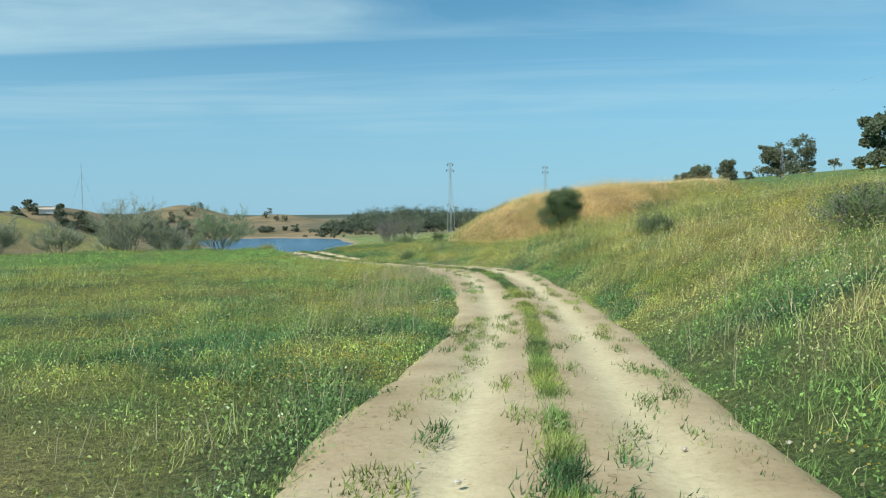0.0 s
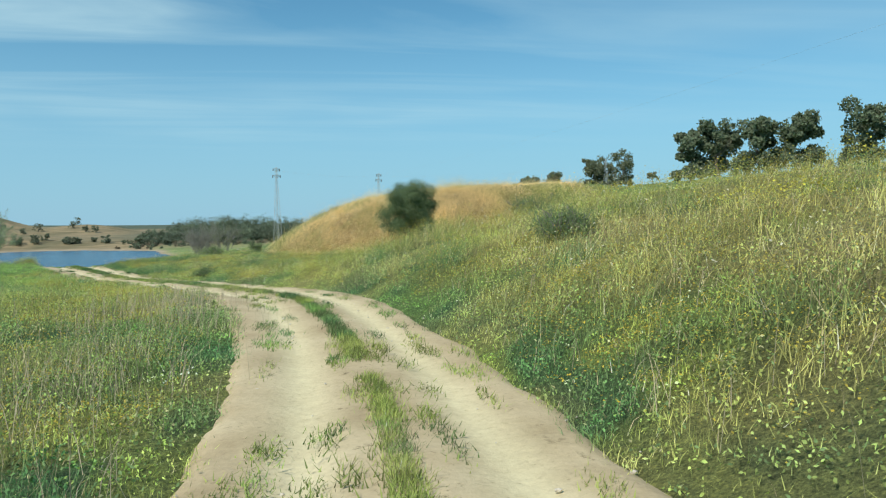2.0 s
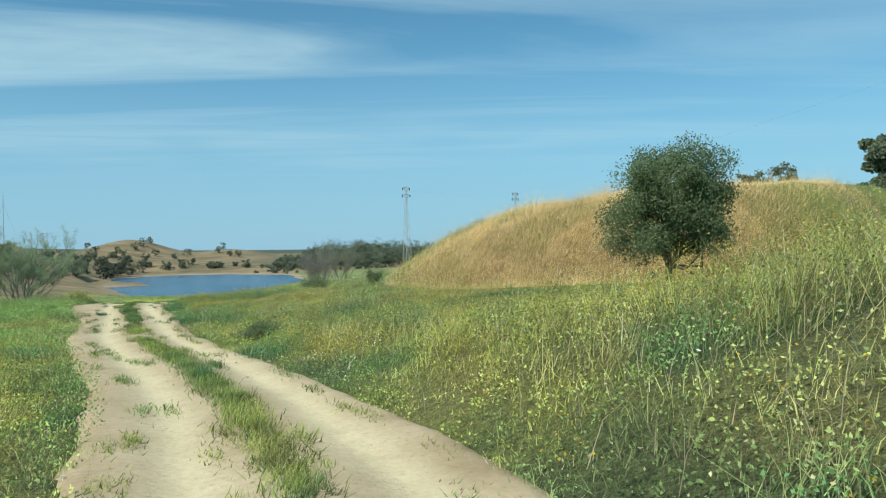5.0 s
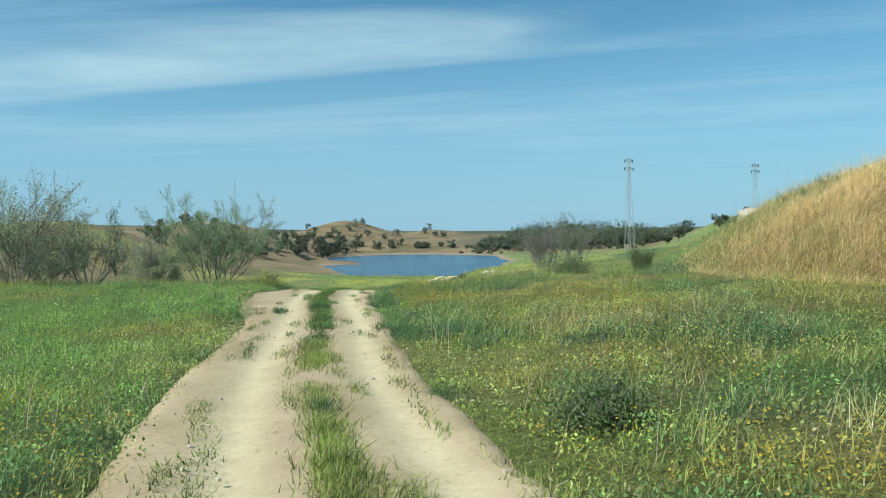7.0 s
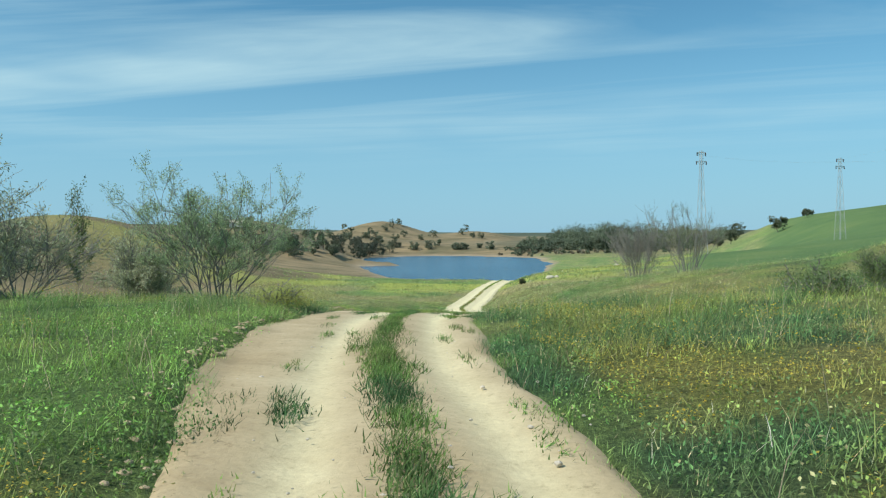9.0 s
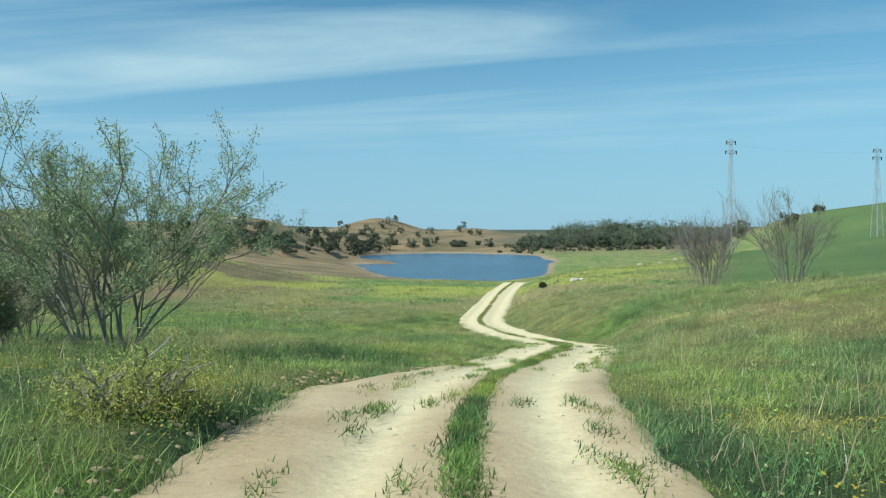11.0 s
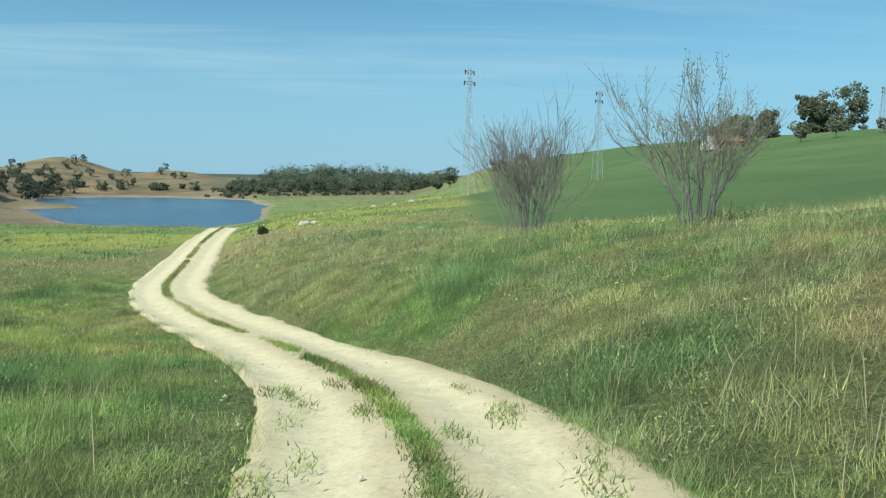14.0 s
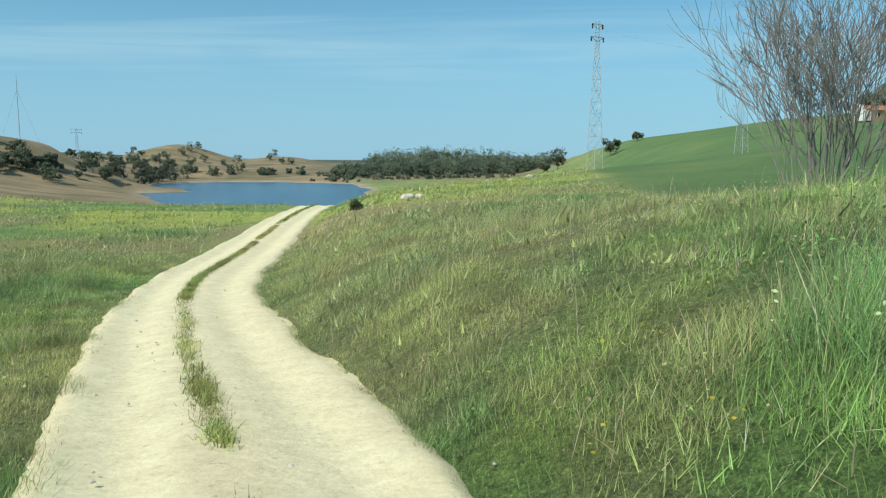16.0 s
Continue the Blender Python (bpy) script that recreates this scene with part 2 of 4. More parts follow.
def thing(name, label, category, x, y, z, turn=0.0, scale=1.0, group=""):
    ob = new(name)
    ob.matrix_basis = Matrix.Translation((x, y, z)) @ Matrix.Rotation(turn, 4, "Z") @ Matrix.Diagonal((scale, scale, scale, 1))
    return tagged(ob, label, category, group)


def smooth_step(a, b, x):
    k = np.clip((np.asarray(x, float) - a) / (b - a), 0, 1)
    return k * k * (3 - 2 * k)


def lattice(i, j, seed):
    n = (i.astype(np.int64) * 374761393 + j.astype(np.int64) * 668265263 + seed * 982451653) & 0x7FFFFFFF
    n = ((n ^ (n >> 13)) * 1274126177) & 0x7FFFFFFF
    return ((n ^ (n >> 16)) & 0xFFFF) / 65535.0


def value_noise(x, y, size, seed=0, octaves=3):
    """Smooth random field from 0 to 1 with features of that size."""
    total, weight, amount = 0.0, 0.0, 1.0
    for o in range(octaves):
        u, v = np.asarray(x, float) / size, np.asarray(y, float) / size
        i, j = np.floor(u), np.floor(v)
        a, b = u - i, v - j
        a, b = a * a * (3 - 2 * a), b * b * (3 - 2 * b)
        s = seed + o * 17
        q = (lattice(i, j, s) * (1 - a) + lattice(i + 1, j, s) * a) * (1 - b) + (lattice(i, j + 1, s) * (1 - a) + lattice(i + 1, j + 1, s) * a) * b
        total, weight, amount, size = total + q * amount, weight + amount, amount * 0.5, size * 0.5
    return total / weight


# ---- the lie of the land ----
CENTRE = [(-60, -3), (-15, -0.5), (0, 0.4), (7.3, 1), (12.4, 1.55), (16, 1.95), (21.5, 2.05), (25.5, 1.75), (28.4, 1.45), (31.3, 0.75), (34.4, -0.35),
          (37.3, -1.5), (40.2, -2.85), (43, -4.2), (47.2, -6.1), (54, -8.55), (57.9, -10.25), (61.9, -11.45), (64.7, -12.25), (67.3, -12.65), (70,
          -13.05), (76, -13.15), (81.9, -12.95), (85, -13.25), (88.1, -13.95), (92, -15.35), (96.1, -17.05), (100, -18.65), (103.8, -20.05), (108,
          -21.25), (112.5, -21.95), (118.5, -22.75), (132.5, -24.35), (147.5, -25.55), (167.5, -27.35), (3000, -27)]
LEVEL = [(-60, -0.6), (-12, -1.4), (0, -1.65), (7.3, -1.94), (16, -2.4), (27, -2.3), (34.4, -2.56), (43, -2.85), (47, -3), (57.5, -3.05), (64.5,
         -3.2), (70, -3.75), (76, -4.5), (81.9, -5.05), (88.1, -5.93), (96.1, -6.8), (104.5, -7.4), (117.5, -7.9), (140.5, -7.8), (150.5, -7.95),
         (167.5, -9.3), (197.5, -12), (247.5, -15), (297.5, -16.6), (3000, -16.6)]
LAKE = -16.5
grid_y = np.arange(-80, 400, 0.25)
kernel = np.exp(-0.5 * (np.arange(-16, 17) * 0.25 / 1.3) ** 2)
kernel /= kernel.sum()
smooth_x = np.convolve(np.pad(np.interp(grid_y, *zip(*CENTRE)), 16, "edge"), kernel, "valid")
smooth_z = np.convolve(np.pad(np.interp(grid_y, *zip(*LEVEL)), 16, "edge"), kernel, "valid")


def centre(y):
    return np.interp(y, grid_y, smooth_x)


def lake_depth(x, y):
    """Below 1 inside the lake's outline."""
    v = np.asarray(y, float) - 402
    u = (np.asarray(x, float) + 98 + 0.27 * v) / (48 + 0.13 * np.clip(v, -140, 120))
    wob = 0.12 * (value_noise(x, y, 34, 5, 4) - 0.5) * 2
    spit = 0.55 * np.exp(-((y - 386 - 0.2 * (x + 120)) / 3.0) ** 2) * smooth_step(-106, -122, x)
    return (np.abs(u) ** 2.6 + np.abs(v / 130) ** 2.6) ** (1 / 2.6) + wob + spit


def hump(x, y, cx, cy, rx, ry, height):
    return height * np.exp(-0.5 * (((x - cx) / rx) ** 2 + ((y - cy) / ry) ** 2))


def mound_reach(x, y):
    u, v = (x - 18.1) * 0.857 + (y - 68.5) * 0.515, (y - 68.5) * 0.857 - (x - 18.1) * 0.515
    r = (np.abs(u / 18.5) ** 2.6 + np.abs(v / 11.5) ** 2.6) ** (1 / 2.6)
    return r + 0.06 * (value_noise(x, y, 4, 8) - 0.5)


def height(x, y, detail=True):
    x, y = np.asarray(x, float), np.asarray(y, float)
    s = x - centre(y)
    z = np.interp(y, grid_y, smooth_z)
    out = np.maximum(s - 1.8, 0)
    bank_1 = 3.15 * (1 - np.exp(-out / 6.0)) + 0.02 * np.minimum(out, 150)
    meadow = 1.2 * (1 - np.exp(-out / 12))
    bank_2 = (3.3 - 1.0 * smooth_step(94.5, 113.5, y)) * (1 - np.exp(-out / 5.6))
    k1, k2 = 1 - smooth_step(30, 44, y), smooth_step(69.5, 89.5, y)
    rise = bank_1 * k1 + meadow * (1 - k1) * (1 - k2) + bank_2 * k2
    rise = rise + (3.5 + 0.06 * (np.clip(x, 0, 40) - 10)) * (1 - (1 - np.clip((1 - mound_reach(x, y)) / 0.42, 0, 1)) ** 2)
    rise = rise + hump(x, y, 8.5, 79.5, 3.6, 5.0, 3.2)
    z = z + rise
    z = z + 0.22 * smooth_step(2.0, 2.7, -s) * smooth_step(50, 55, y) * (1 - smooth_step(67.5, 74.5, y))
    field = -5.0 + 0.08 * (np.clip(x, -40, 120) - 2.7) + 0.0004 * np.clip(x, 0, 120) ** 2 + 0.006 * (np.minimum(y, 420) - 178) + 0.5 * (value_noise(x, y, 90, 3) - 0.5) + hump(x, y, 45, 420, 60, 80, 2.4)
    k = smooth_step(101.5, 135.5, y + 0.25 * np.minimum(s, 100)) * smooth_step(3, 26, s - 0.02 * (y - 150))
    k = np.maximum(k, smooth_step(40, 90, s) * smooth_step(60, 120, y))
    z = z * (1 - k) + field * k
    z = z + hump(x, y, -82, 132, 15, 17, 9.4)
    # far country beyond the lake and to its left
    d = lake_depth(x, y)
    far = LAKE + 0.4 + 2.2 * (1 - np.exp(-np.maximum(d - 1, 0) / 1.3)) + 2.5 * np.maximum(value_noise(x, y, 260, 11) - 0.4, 0)
    far = far + hump(x, y, -205, 385, np.where(x < -205, 24, 32), np.where(y < 385, 38, 80), 21.0) + hump(x, y, -172, 285, 24, 30, 4.5)
    far = far + hump(x, y, -311, 905, 36, 60, 22.5) + hump(x, y, -196, 905, 36, 45, 11.5) + hump(x, y, -490, 840, 90, 90, 12) + hump(x, y, -262, 600, 75, 60, 10)
    far = far + hump(x, y, -90, 720, 100, 60, 3) + hump(x, y, 60, 640, 160, 90, 4)
    far = far + hump(x, y, -100, 1700, 900, 200, 8) + hump(x, y, 900, 1500, 500, 300, 16) + hump(x, y, -1200, 1300, 500, 300, 40)
    kf = smooth_step(165, 330, y - 0.55 * np.minimum(s, 0)) * (1 - smooth_step(30, 90, s - 0.05 * (y - 300)))
    kf = np.maximum(kf, smooth_step(430, 620, y))
    z = z * (1 - kf) + far * kf
    z = np.minimum(z, LAKE + 8.0 * (d - 1.0) + 20 * np.maximum(d - 1.05, 0) ** 1.5)
    if detail:
        near = np.exp(-np.maximum(np.abs(s) - 30, 0) / 60)
        z = z + near * (0.34 * (value_noise(x, y, 7, 1) - 0.5) + 0.10 * (value_noise(x, y, 1.1, 2, 2) - 0.5)) * smooth_step(1.6, 5, np.abs(s))
    return z


def track_half(y, side):
    """The track's half width on one side, ragged."""
    y = np.asarray(y, float)
    left = 0.55 * smooth_step(53, 58, y) * (1 - smooth_step(67.5, 75.5, y)) - 0.30 * smooth_step(67.5, 77.5, y) + 0.4 * np.exp(-((y - 5.5) / 3.0) ** 2)
    right = -0.25 * smooth_step(32, 38, y) * (1 - smooth_step(56, 62, y)) - 0.30 * np.exp(-((y - 91.5) / 2.5) ** 2)
    base = 1.90 - 0.25 * smooth_step(112, 150, y) + (left if side < 0 else right)
    return base + 0.24 * (value_noise(y, np.full_like(y, side * 7.0), 1.7, 21) - 0.5) + 0.14 * (value_noise(y, np.full_like(y, side * 3.0), 0.4, 22) - 0.5)


def on_track(x, y, extra=0.0):
    s = x - centre(y)
    slope = np.gradient(smooth_x, grid_y)
    across = s / np.sqrt(1 + np.interp(y, grid_y, slope) ** 2)
    return (across > -track_half(y, -1) - extra) & (across < track_half(y, 1) + extra) & (np.asarray(y) < 168), across


GREEN, LIME, STRAW, RUST, DEEP, OLIVE = (np.array(c) for c in ((0.23, 0.36, 0.13), (0.53, 0.55, 0.16), (0.72, 0.61, 0.36), (0.47, 0.34, 0.23), (0.11, 0.225, 0.115), (0.50, 0.43, 0.21)))


def worn(x, y):
    """The grazed, trampled corner beside the track."""
    return np.exp(-((x + 3.9) / 2.5) ** 2 - ((y - 4.3) / 2.8) ** 2)


def lush(x, y):
    """Where dark, tall weeds stand in clumps."""
    return smooth_step(0.52, 0.62, value_noise(x, y, 1.6, 55, 3))


def sward(x, y, s):
    """The bright, even grass on the flat left of the track."""
    return smooth_step(42, 48, y) * (1 - smooth_step(58, 66, y)) * smooth_step(-1.6, -2.6, s) * smooth_step(0.25, 0.45, value_noise(x, y, 3.0, 67))


def patch_colour(x, y, s):
    """The meadow's patchwork: green, lime, straw-olive, deep weed clumps and rusty sorrel."""
    right, early, late = smooth_step(1, 6, s), 1 - smooth_step(40, 62, y), smooth_step(62, 84, y)
    lime = np.clip(smooth_step(0.46, 0.62, value_noise(x, y, 3.4, 51)) * (0.35 + 0.6 * early * (0.35 + right)), 0, 1)[:, None]
    olive = (smooth_step(0.50, 0.62, value_noise(x, y, 1.9, 56)) * (0.35 + 0.4 * right) * (1 - 0.4 * late))[:, None]
    rust = np.clip(smooth_step(0.50, 0.62, value_noise(x, y, 1.2, 53)) * (0.10 + 0.40 * late * (0.35 + 0.65 * right)), 0, 1)[:, None]
    deep = (lush(x, y) * (0.92 - 0.35 * late))[:, None]
    col = GREEN * (1 - lime) + LIME * lime
    for k, c in ((olive, OLIVE), (rust, RUST), (deep, DEEP)):
        col = col * (1 - k) + c * k
    k = (0.7 * (0.3 + 0.7 * right) * early * smooth_step(0.50, 0.60, value_noise(x, y, 2.4, 59, 3)))[:, None]
    col = col * (1 - k) + np.array([0.62, 0.49, 0.26]) * k
    # broader drifts on the lower meadow: blue-green tall grass, pinkish seed heads
    k = (late * 0.35 * smooth_step(0.48, 0.64, value_noise(x, y, 11, 57, 3)))[:, None]
    col = col * (1 - k) + np.array([0.22, 0.35, 0.155]) * k
    k = (late * 0.32 * smooth_step(0.48, 0.64, value_noise(x, y, 8, 58, 3)))[:, None]
    col = col * (1 - k) + np.array([0.52, 0.40, 0.27]) * k
    k = (0.5 * smooth_step(108, 116, y) * (1 - smooth_step(126, 136, y)) * smooth_step(0.35, 0.55, value_noise(x, y, 5, 60)))[:, None]
    col = col * (1 - k) + np.array([0.52, 0.40, 0.25]) * k
    k = (0.6 * flower_drift(x, y, s))[:, None]
    col = col * (1 - k) + np.array([0.50, 0.43, 0.14]) * k
    k = (0.85 * sward(x, y, s))[:, None]
    col = col * (1 - k) + np.array([0.30, 0.46, 0.15]) * k
    reeds = (0.75 * smooth_step(146, 158, y) * (1 - smooth_step(190, 215, y)) * smooth_step(-4, -14, s) * smooth_step(0.3, 0.5, value_noise(x, y, 14, 63)))[:, None]
    col = col * (1 - reeds) + np.array([0.14, 0.27, 0.12]) * reeds
    k = (0.8 * worn(x, y))[:, None]
    return (col * (1 - k) + np.array([0.50, 0.40, 0.21]) * k) * np.array([0.94, 1.02, 0.80])


def make_ground():
    cols = np.concatenate([np.arange(0, 3.2, 0.16), np.arange(3.2, 15, 0.5), np.arange(15, 60, 1.6), np.arange(60, 300, 6), np.geomspace(300, 2600, 40)])
    cols = np.concatenate([-cols[:0:-1], cols])
    rows = np.concatenate([np.arange(-300, -16, 12), np.arange(-16, 118, 0.5), np.arange(118, 176, 0.9), np.arange(176, 720, 5), np.geomspace(720, 3200, 60)])
    S, Y = np.meshgrid(cols, rows)
    X = S + centre(Y)
    Z = height(X, Y)
    inside, _ = on_track(X, Y, -0.3)
    Z = Z - 0.14 * inside
    nr, nc = S.shape
    i = np.arange(nr * nc).reshape(nr, nc)
    a, b, c, e = i[:-1, :-1].ravel(), i[:-1, 1:].ravel(), i[1:, 1:].ravel(), i[1:, :-1].ravel()
    ground = part("ground", np.stack([X, Y, Z], -1).reshape(-1, 3), np.concatenate([np.stack([a, b, c], 1), np.stack([a, c, e], 1)]), MEADOW, smooth=True)
    tagged(ground, "rolling spring meadow of green, straw and brown grassland", "ground", kind="structure")
    x, y, s = X.ravel(), Y.ravel(), S.ravel()
    d = lake_depth(x, y)
    masks = dict(
        straw=straw_mask(x, y) * 0.9,
        steppe=np.clip(smooth_step(170, 192, np.hypot(x + 10, y - 60) + 24 * (value_noise(x, y, 30, 36) - 0.5)) * (1 - smooth_step(-62, -40, s)) + smooth_step(430, 560, y) + smooth_step(0.2, 0.9, hump(x, y, -82, 132, 15, 17, 9.4)), 0, 1),
        crop=crop_mask(x, y, s),
        mustard=mustard_mask(x, y, s) * 0.85,
        mud=1 - smooth_step(1.02, 1.10, d),
        wood=wood_mask(x, y))
    layer = ground.data.attributes.new("tint", "FLOAT_COLOR", "POINT")
    c = np.ones((len(x), 4), np.float32)
    # Ground under the near grass: darker soil, and shade between blades painted in.
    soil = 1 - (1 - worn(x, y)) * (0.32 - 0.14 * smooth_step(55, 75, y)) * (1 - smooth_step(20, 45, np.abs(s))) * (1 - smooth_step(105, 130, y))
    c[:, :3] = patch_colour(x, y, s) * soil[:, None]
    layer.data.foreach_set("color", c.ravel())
    for key, value in masks.items():
        layer = ground.data.attributes.new(key, "FLOAT", "POINT")
        layer.data.foreach_set("value", np.asarray(value, np.float32))
    return ground


def straw_mask(x, y):
    k = smooth_step(-0.10, 0.06, 1 - mound_reach(x, y)) * smooth_step(0.12, 0.32, value_noise(x, y, 5, 31))
    return k * (1 - 0.8 * smooth_step(13, 20, x + 5 * (value_noise(x, y, 4, 32) - 0.5))) * (1 - 0.85 * smooth_step(58.5, 62.5, y - 0.35 * x))


def crop_mask(x, y, s):
    edge = y + 4 * (value_noise(x, y, 9, 33) - 0.5)
    return smooth_step(116.5, 121.5, edge) * smooth_step(-1.5, 1.5, s - 18 - 0.2 * (y - 121.5)) * (1 - smooth_step(420, 480, y))


def mustard_mask(x, y, s):
    k = smooth_step(112, 138, y) * (1 - smooth_step(170, 215, y)) * smooth_step(0.42, 0.54, value_noise(x, y, 8, 35)) * (1 - crop_mask(x, y, s))
    return k * smooth_step(-90, -20, s)


def flower_drift(x, y, s):
    """Where the yellow flowers stand thick along the upper meadow."""
    k = smooth_step(0.40, 0.60, value_noise(x, y, 2.6, 92)) * smooth_step(-8, 6, y) * (1 - smooth_step(60, 70, y))
    return k * smooth_step(1.9, 3.2, np.abs(s)) * (0.55 + 0.45 * smooth_step(18, 30, y)) * (1 - sward(x, y, s))


def wood_mask(x, y):
    k = smooth_step(560, 640, y) * smooth_step(-150, -60, x + 0.05 * (y - 600)) * (1 - smooth_step(1000, 1300, y))
    return np.clip(k + smooth_step(1150, 1300, y) * 0.9, 0, 1)


ground = make_ground()


def make_track():
    ys = np.concatenate([np.arange(-16, 112, 0.16), np.arange(112, 166, 0.4)])
    slope = np.interp(ys, grid_y, np.gradient(smooth_x, grid_y))
    norm = np.sqrt(1 + slope ** 2)
    q = np.linspace(-1, 1, 45)
    left, right = track_half(ys, -1), track_half(ys, 1)
    A = np.where(q[None, :] < 0, q[None, :] * left[:, None], q[None, :] * right[:, None])
    X = centre(ys)[:, None] + A / norm[:, None]
    Y = ys[:, None] - A * (slope / norm)[:, None]
    Z = height(X, Y, False)
    rut = np.exp(-((np.abs(A) - 0.80) / (0.30 + 0.06 * smooth_step(60, 72, Y))) ** 2)
    edge = smooth_step(0.80, 1.0, np.abs(q))[None, :] * np.ones_like(A)
    Z = Z + 0.05 - 0.07 * rut - 0.13 * edge + 0.035 * (value_noise(X, Y, 0.5, 41, 3) - 0.5) * (1 - 0.6 * rut) + 0.05 * (value_noise(X, Y, 2.5, 42, 2) - 0.5)
    nr, nc = X.shape
    i = np.arange(nr * nc).reshape(nr, nc)
    a, b, c, e = i[:-1, :-1].ravel(), i[:-1, 1:].ravel(), i[1:, 1:].ravel(), i[1:, :-1].ravel()
    track = part("dirt_track", np.stack([X, Y, Z], -1).reshape(-1, 3), np.concatenate([np.stack([a, b, c], 1), np.stack([a, c, e], 1)]), DIRT, smooth=True)
    tagged(track, "pale sandy dirt track with two worn wheel ruts", "dirt track", kind="structure")
    for key, value in (("rut", np.clip(rut * (0.62 + 0.38 * smooth_step(56, 72, Y)) + 0.45 * smooth_step(62, 80, Y) + 0.4 * smooth_step(88, 98, Y), 0, 1)), ("verge", np.clip(edge + 0.7 * np.exp(-(A / 0.3) ** 2) + 0.75 - 0.5 * smooth_step(60, 75, Y) - 0.5 * rut, 0, 1))):
        layer = track.data.attributes.new(key, "FLOAT", "POINT")
        layer.data.foreach_set("value", value.astype(np.float32).ravel())
    return track


make_track()


def make_lake():
    n = 96
    ang = np.linspace(0, 2 * np.pi, n, endpoint=False)
    u, v = 78 * np.cos(ang), 165 * np.sin(ang)
    pts = [(-98 + a - 0.27 * b, 402 + b, LAKE) for a, b in zip(u, v)] + [(-98, 402, LAKE)]
    lake = part("water", pts, [(i, (i + 1) % n, n) for i in range(n)], WATER)
    tagged(lake, "small rippled blue lake below dry hills", "lake", kind="structure")


make_lake()


# ---- trees, shrubs and their pieces ----
rng = np.random.default_rng(7)


def tint_of(n, base, spread=0.25, other=None, share=0.0):
    c = np.asarray(base)[None, :] * (1 + spread * (rng.random((n, 1)) * 2 - 1)) * (1 + 0.08 * (rng.random((n, 3)) - 0.5))
    if other is not None:
        c = np.where(rng.random((n, 1)) < share, np.asarray(other)[None, :] * (1 + spread * (rng.random((n, 1)) * 2 - 1)), c)
    return c


def leaf_mesh(points, length, width, upward=0.3):
    """Rhombic leaves, slightly folded, at the points: verts and tris."""
    n = len(points)
    d = rng.normal(size=(n, 3))
    d[:, 2] += upward
    d /= np.linalg.norm(d, axis=1, keepdims=True)
    side = np.cross(d, rng.normal(size=(n, 3)))
    side /= np.linalg.norm(side, axis=1, keepdims=True) + 1e-9
    fold = np.cross(d, side)
    L = (length * (0.6 + 0.8 * rng.random(n)))[:, None]
    Wd = (width * (0.6 + 0.8 * rng.random(n)))[:, None]
    a, b = points - d * L * 0.5, points + d * L * 0.5
    p, q = points + side * Wd * 0.5 + fold * Wd * 0.15, points - side * Wd * 0.5 + fold * Wd * 0.15
    v = np.stack([a, p, b, q], 1).reshape(-1, 3)
    k = np.arange(n)[:, None] * 4
    return v, np.concatenate([k + [0, 1, 2], k + [0, 2, 3]])


def tube(path, radii, sides=5):
    """A tapered limb along a path."""
    path = np.asarray(path, float)
    n = len(path)
    way = np.gradient(path, axis=0)
    way /= np.linalg.norm(way, axis=1, keepdims=True) + 1e-9
    ref = np.where(np.abs(way[:, 2:3]) > 0.9, np.array([[1.0, 0, 0]]), np.array([[0, 0, 1.0]]))
    u = np.cross(way, ref)
    u /= np.linalg.norm(u, axis=1, keepdims=True) + 1e-9
    w = np.cross(way, u)
    ang = np.arange(sides) * 2 * np.pi / sides
    ring = u[:, None, :] * np.cos(ang)[None, :, None] + w[:, None, :] * np.sin(ang)[None, :, None]
    v = (path[:, None, :] + ring * np.asarray(radii)[:, None, None]).reshape(-1, 3)
    t = []
    for i in range(n - 1):
        for j in range(sides):
            a, b = i * sides + j, i * sides + (j + 1) % sides
            t += [(a, b, b + sides), (a, b + sides, a + sides)]
    return v, t


def join(pieces):
    vs, ts, base = [], [], 0
    for v, t in pieces:
        vs.append(np.asarray(v, float))
        ts.append(np.asarray(t) + base)
        base += len(v)
    return np.concatenate(vs), np.concatenate(ts)


def limb_path(start, way, length, bend=0.25, lift=0.15, steps=5):
    p, w, pts = np.array(start, float), np.array(way, float), [np.array(start, float)]
    w /= np.linalg.norm(w)
    for i in range(steps):
        w = w + rng.normal(size=3) * bend / steps ** 0.5 + np.array([0, 0, lift / steps])
        w /= np.linalg.norm(w)
        p = p + w * length / steps
        pts.append(p.copy())
    return np.array(pts), w


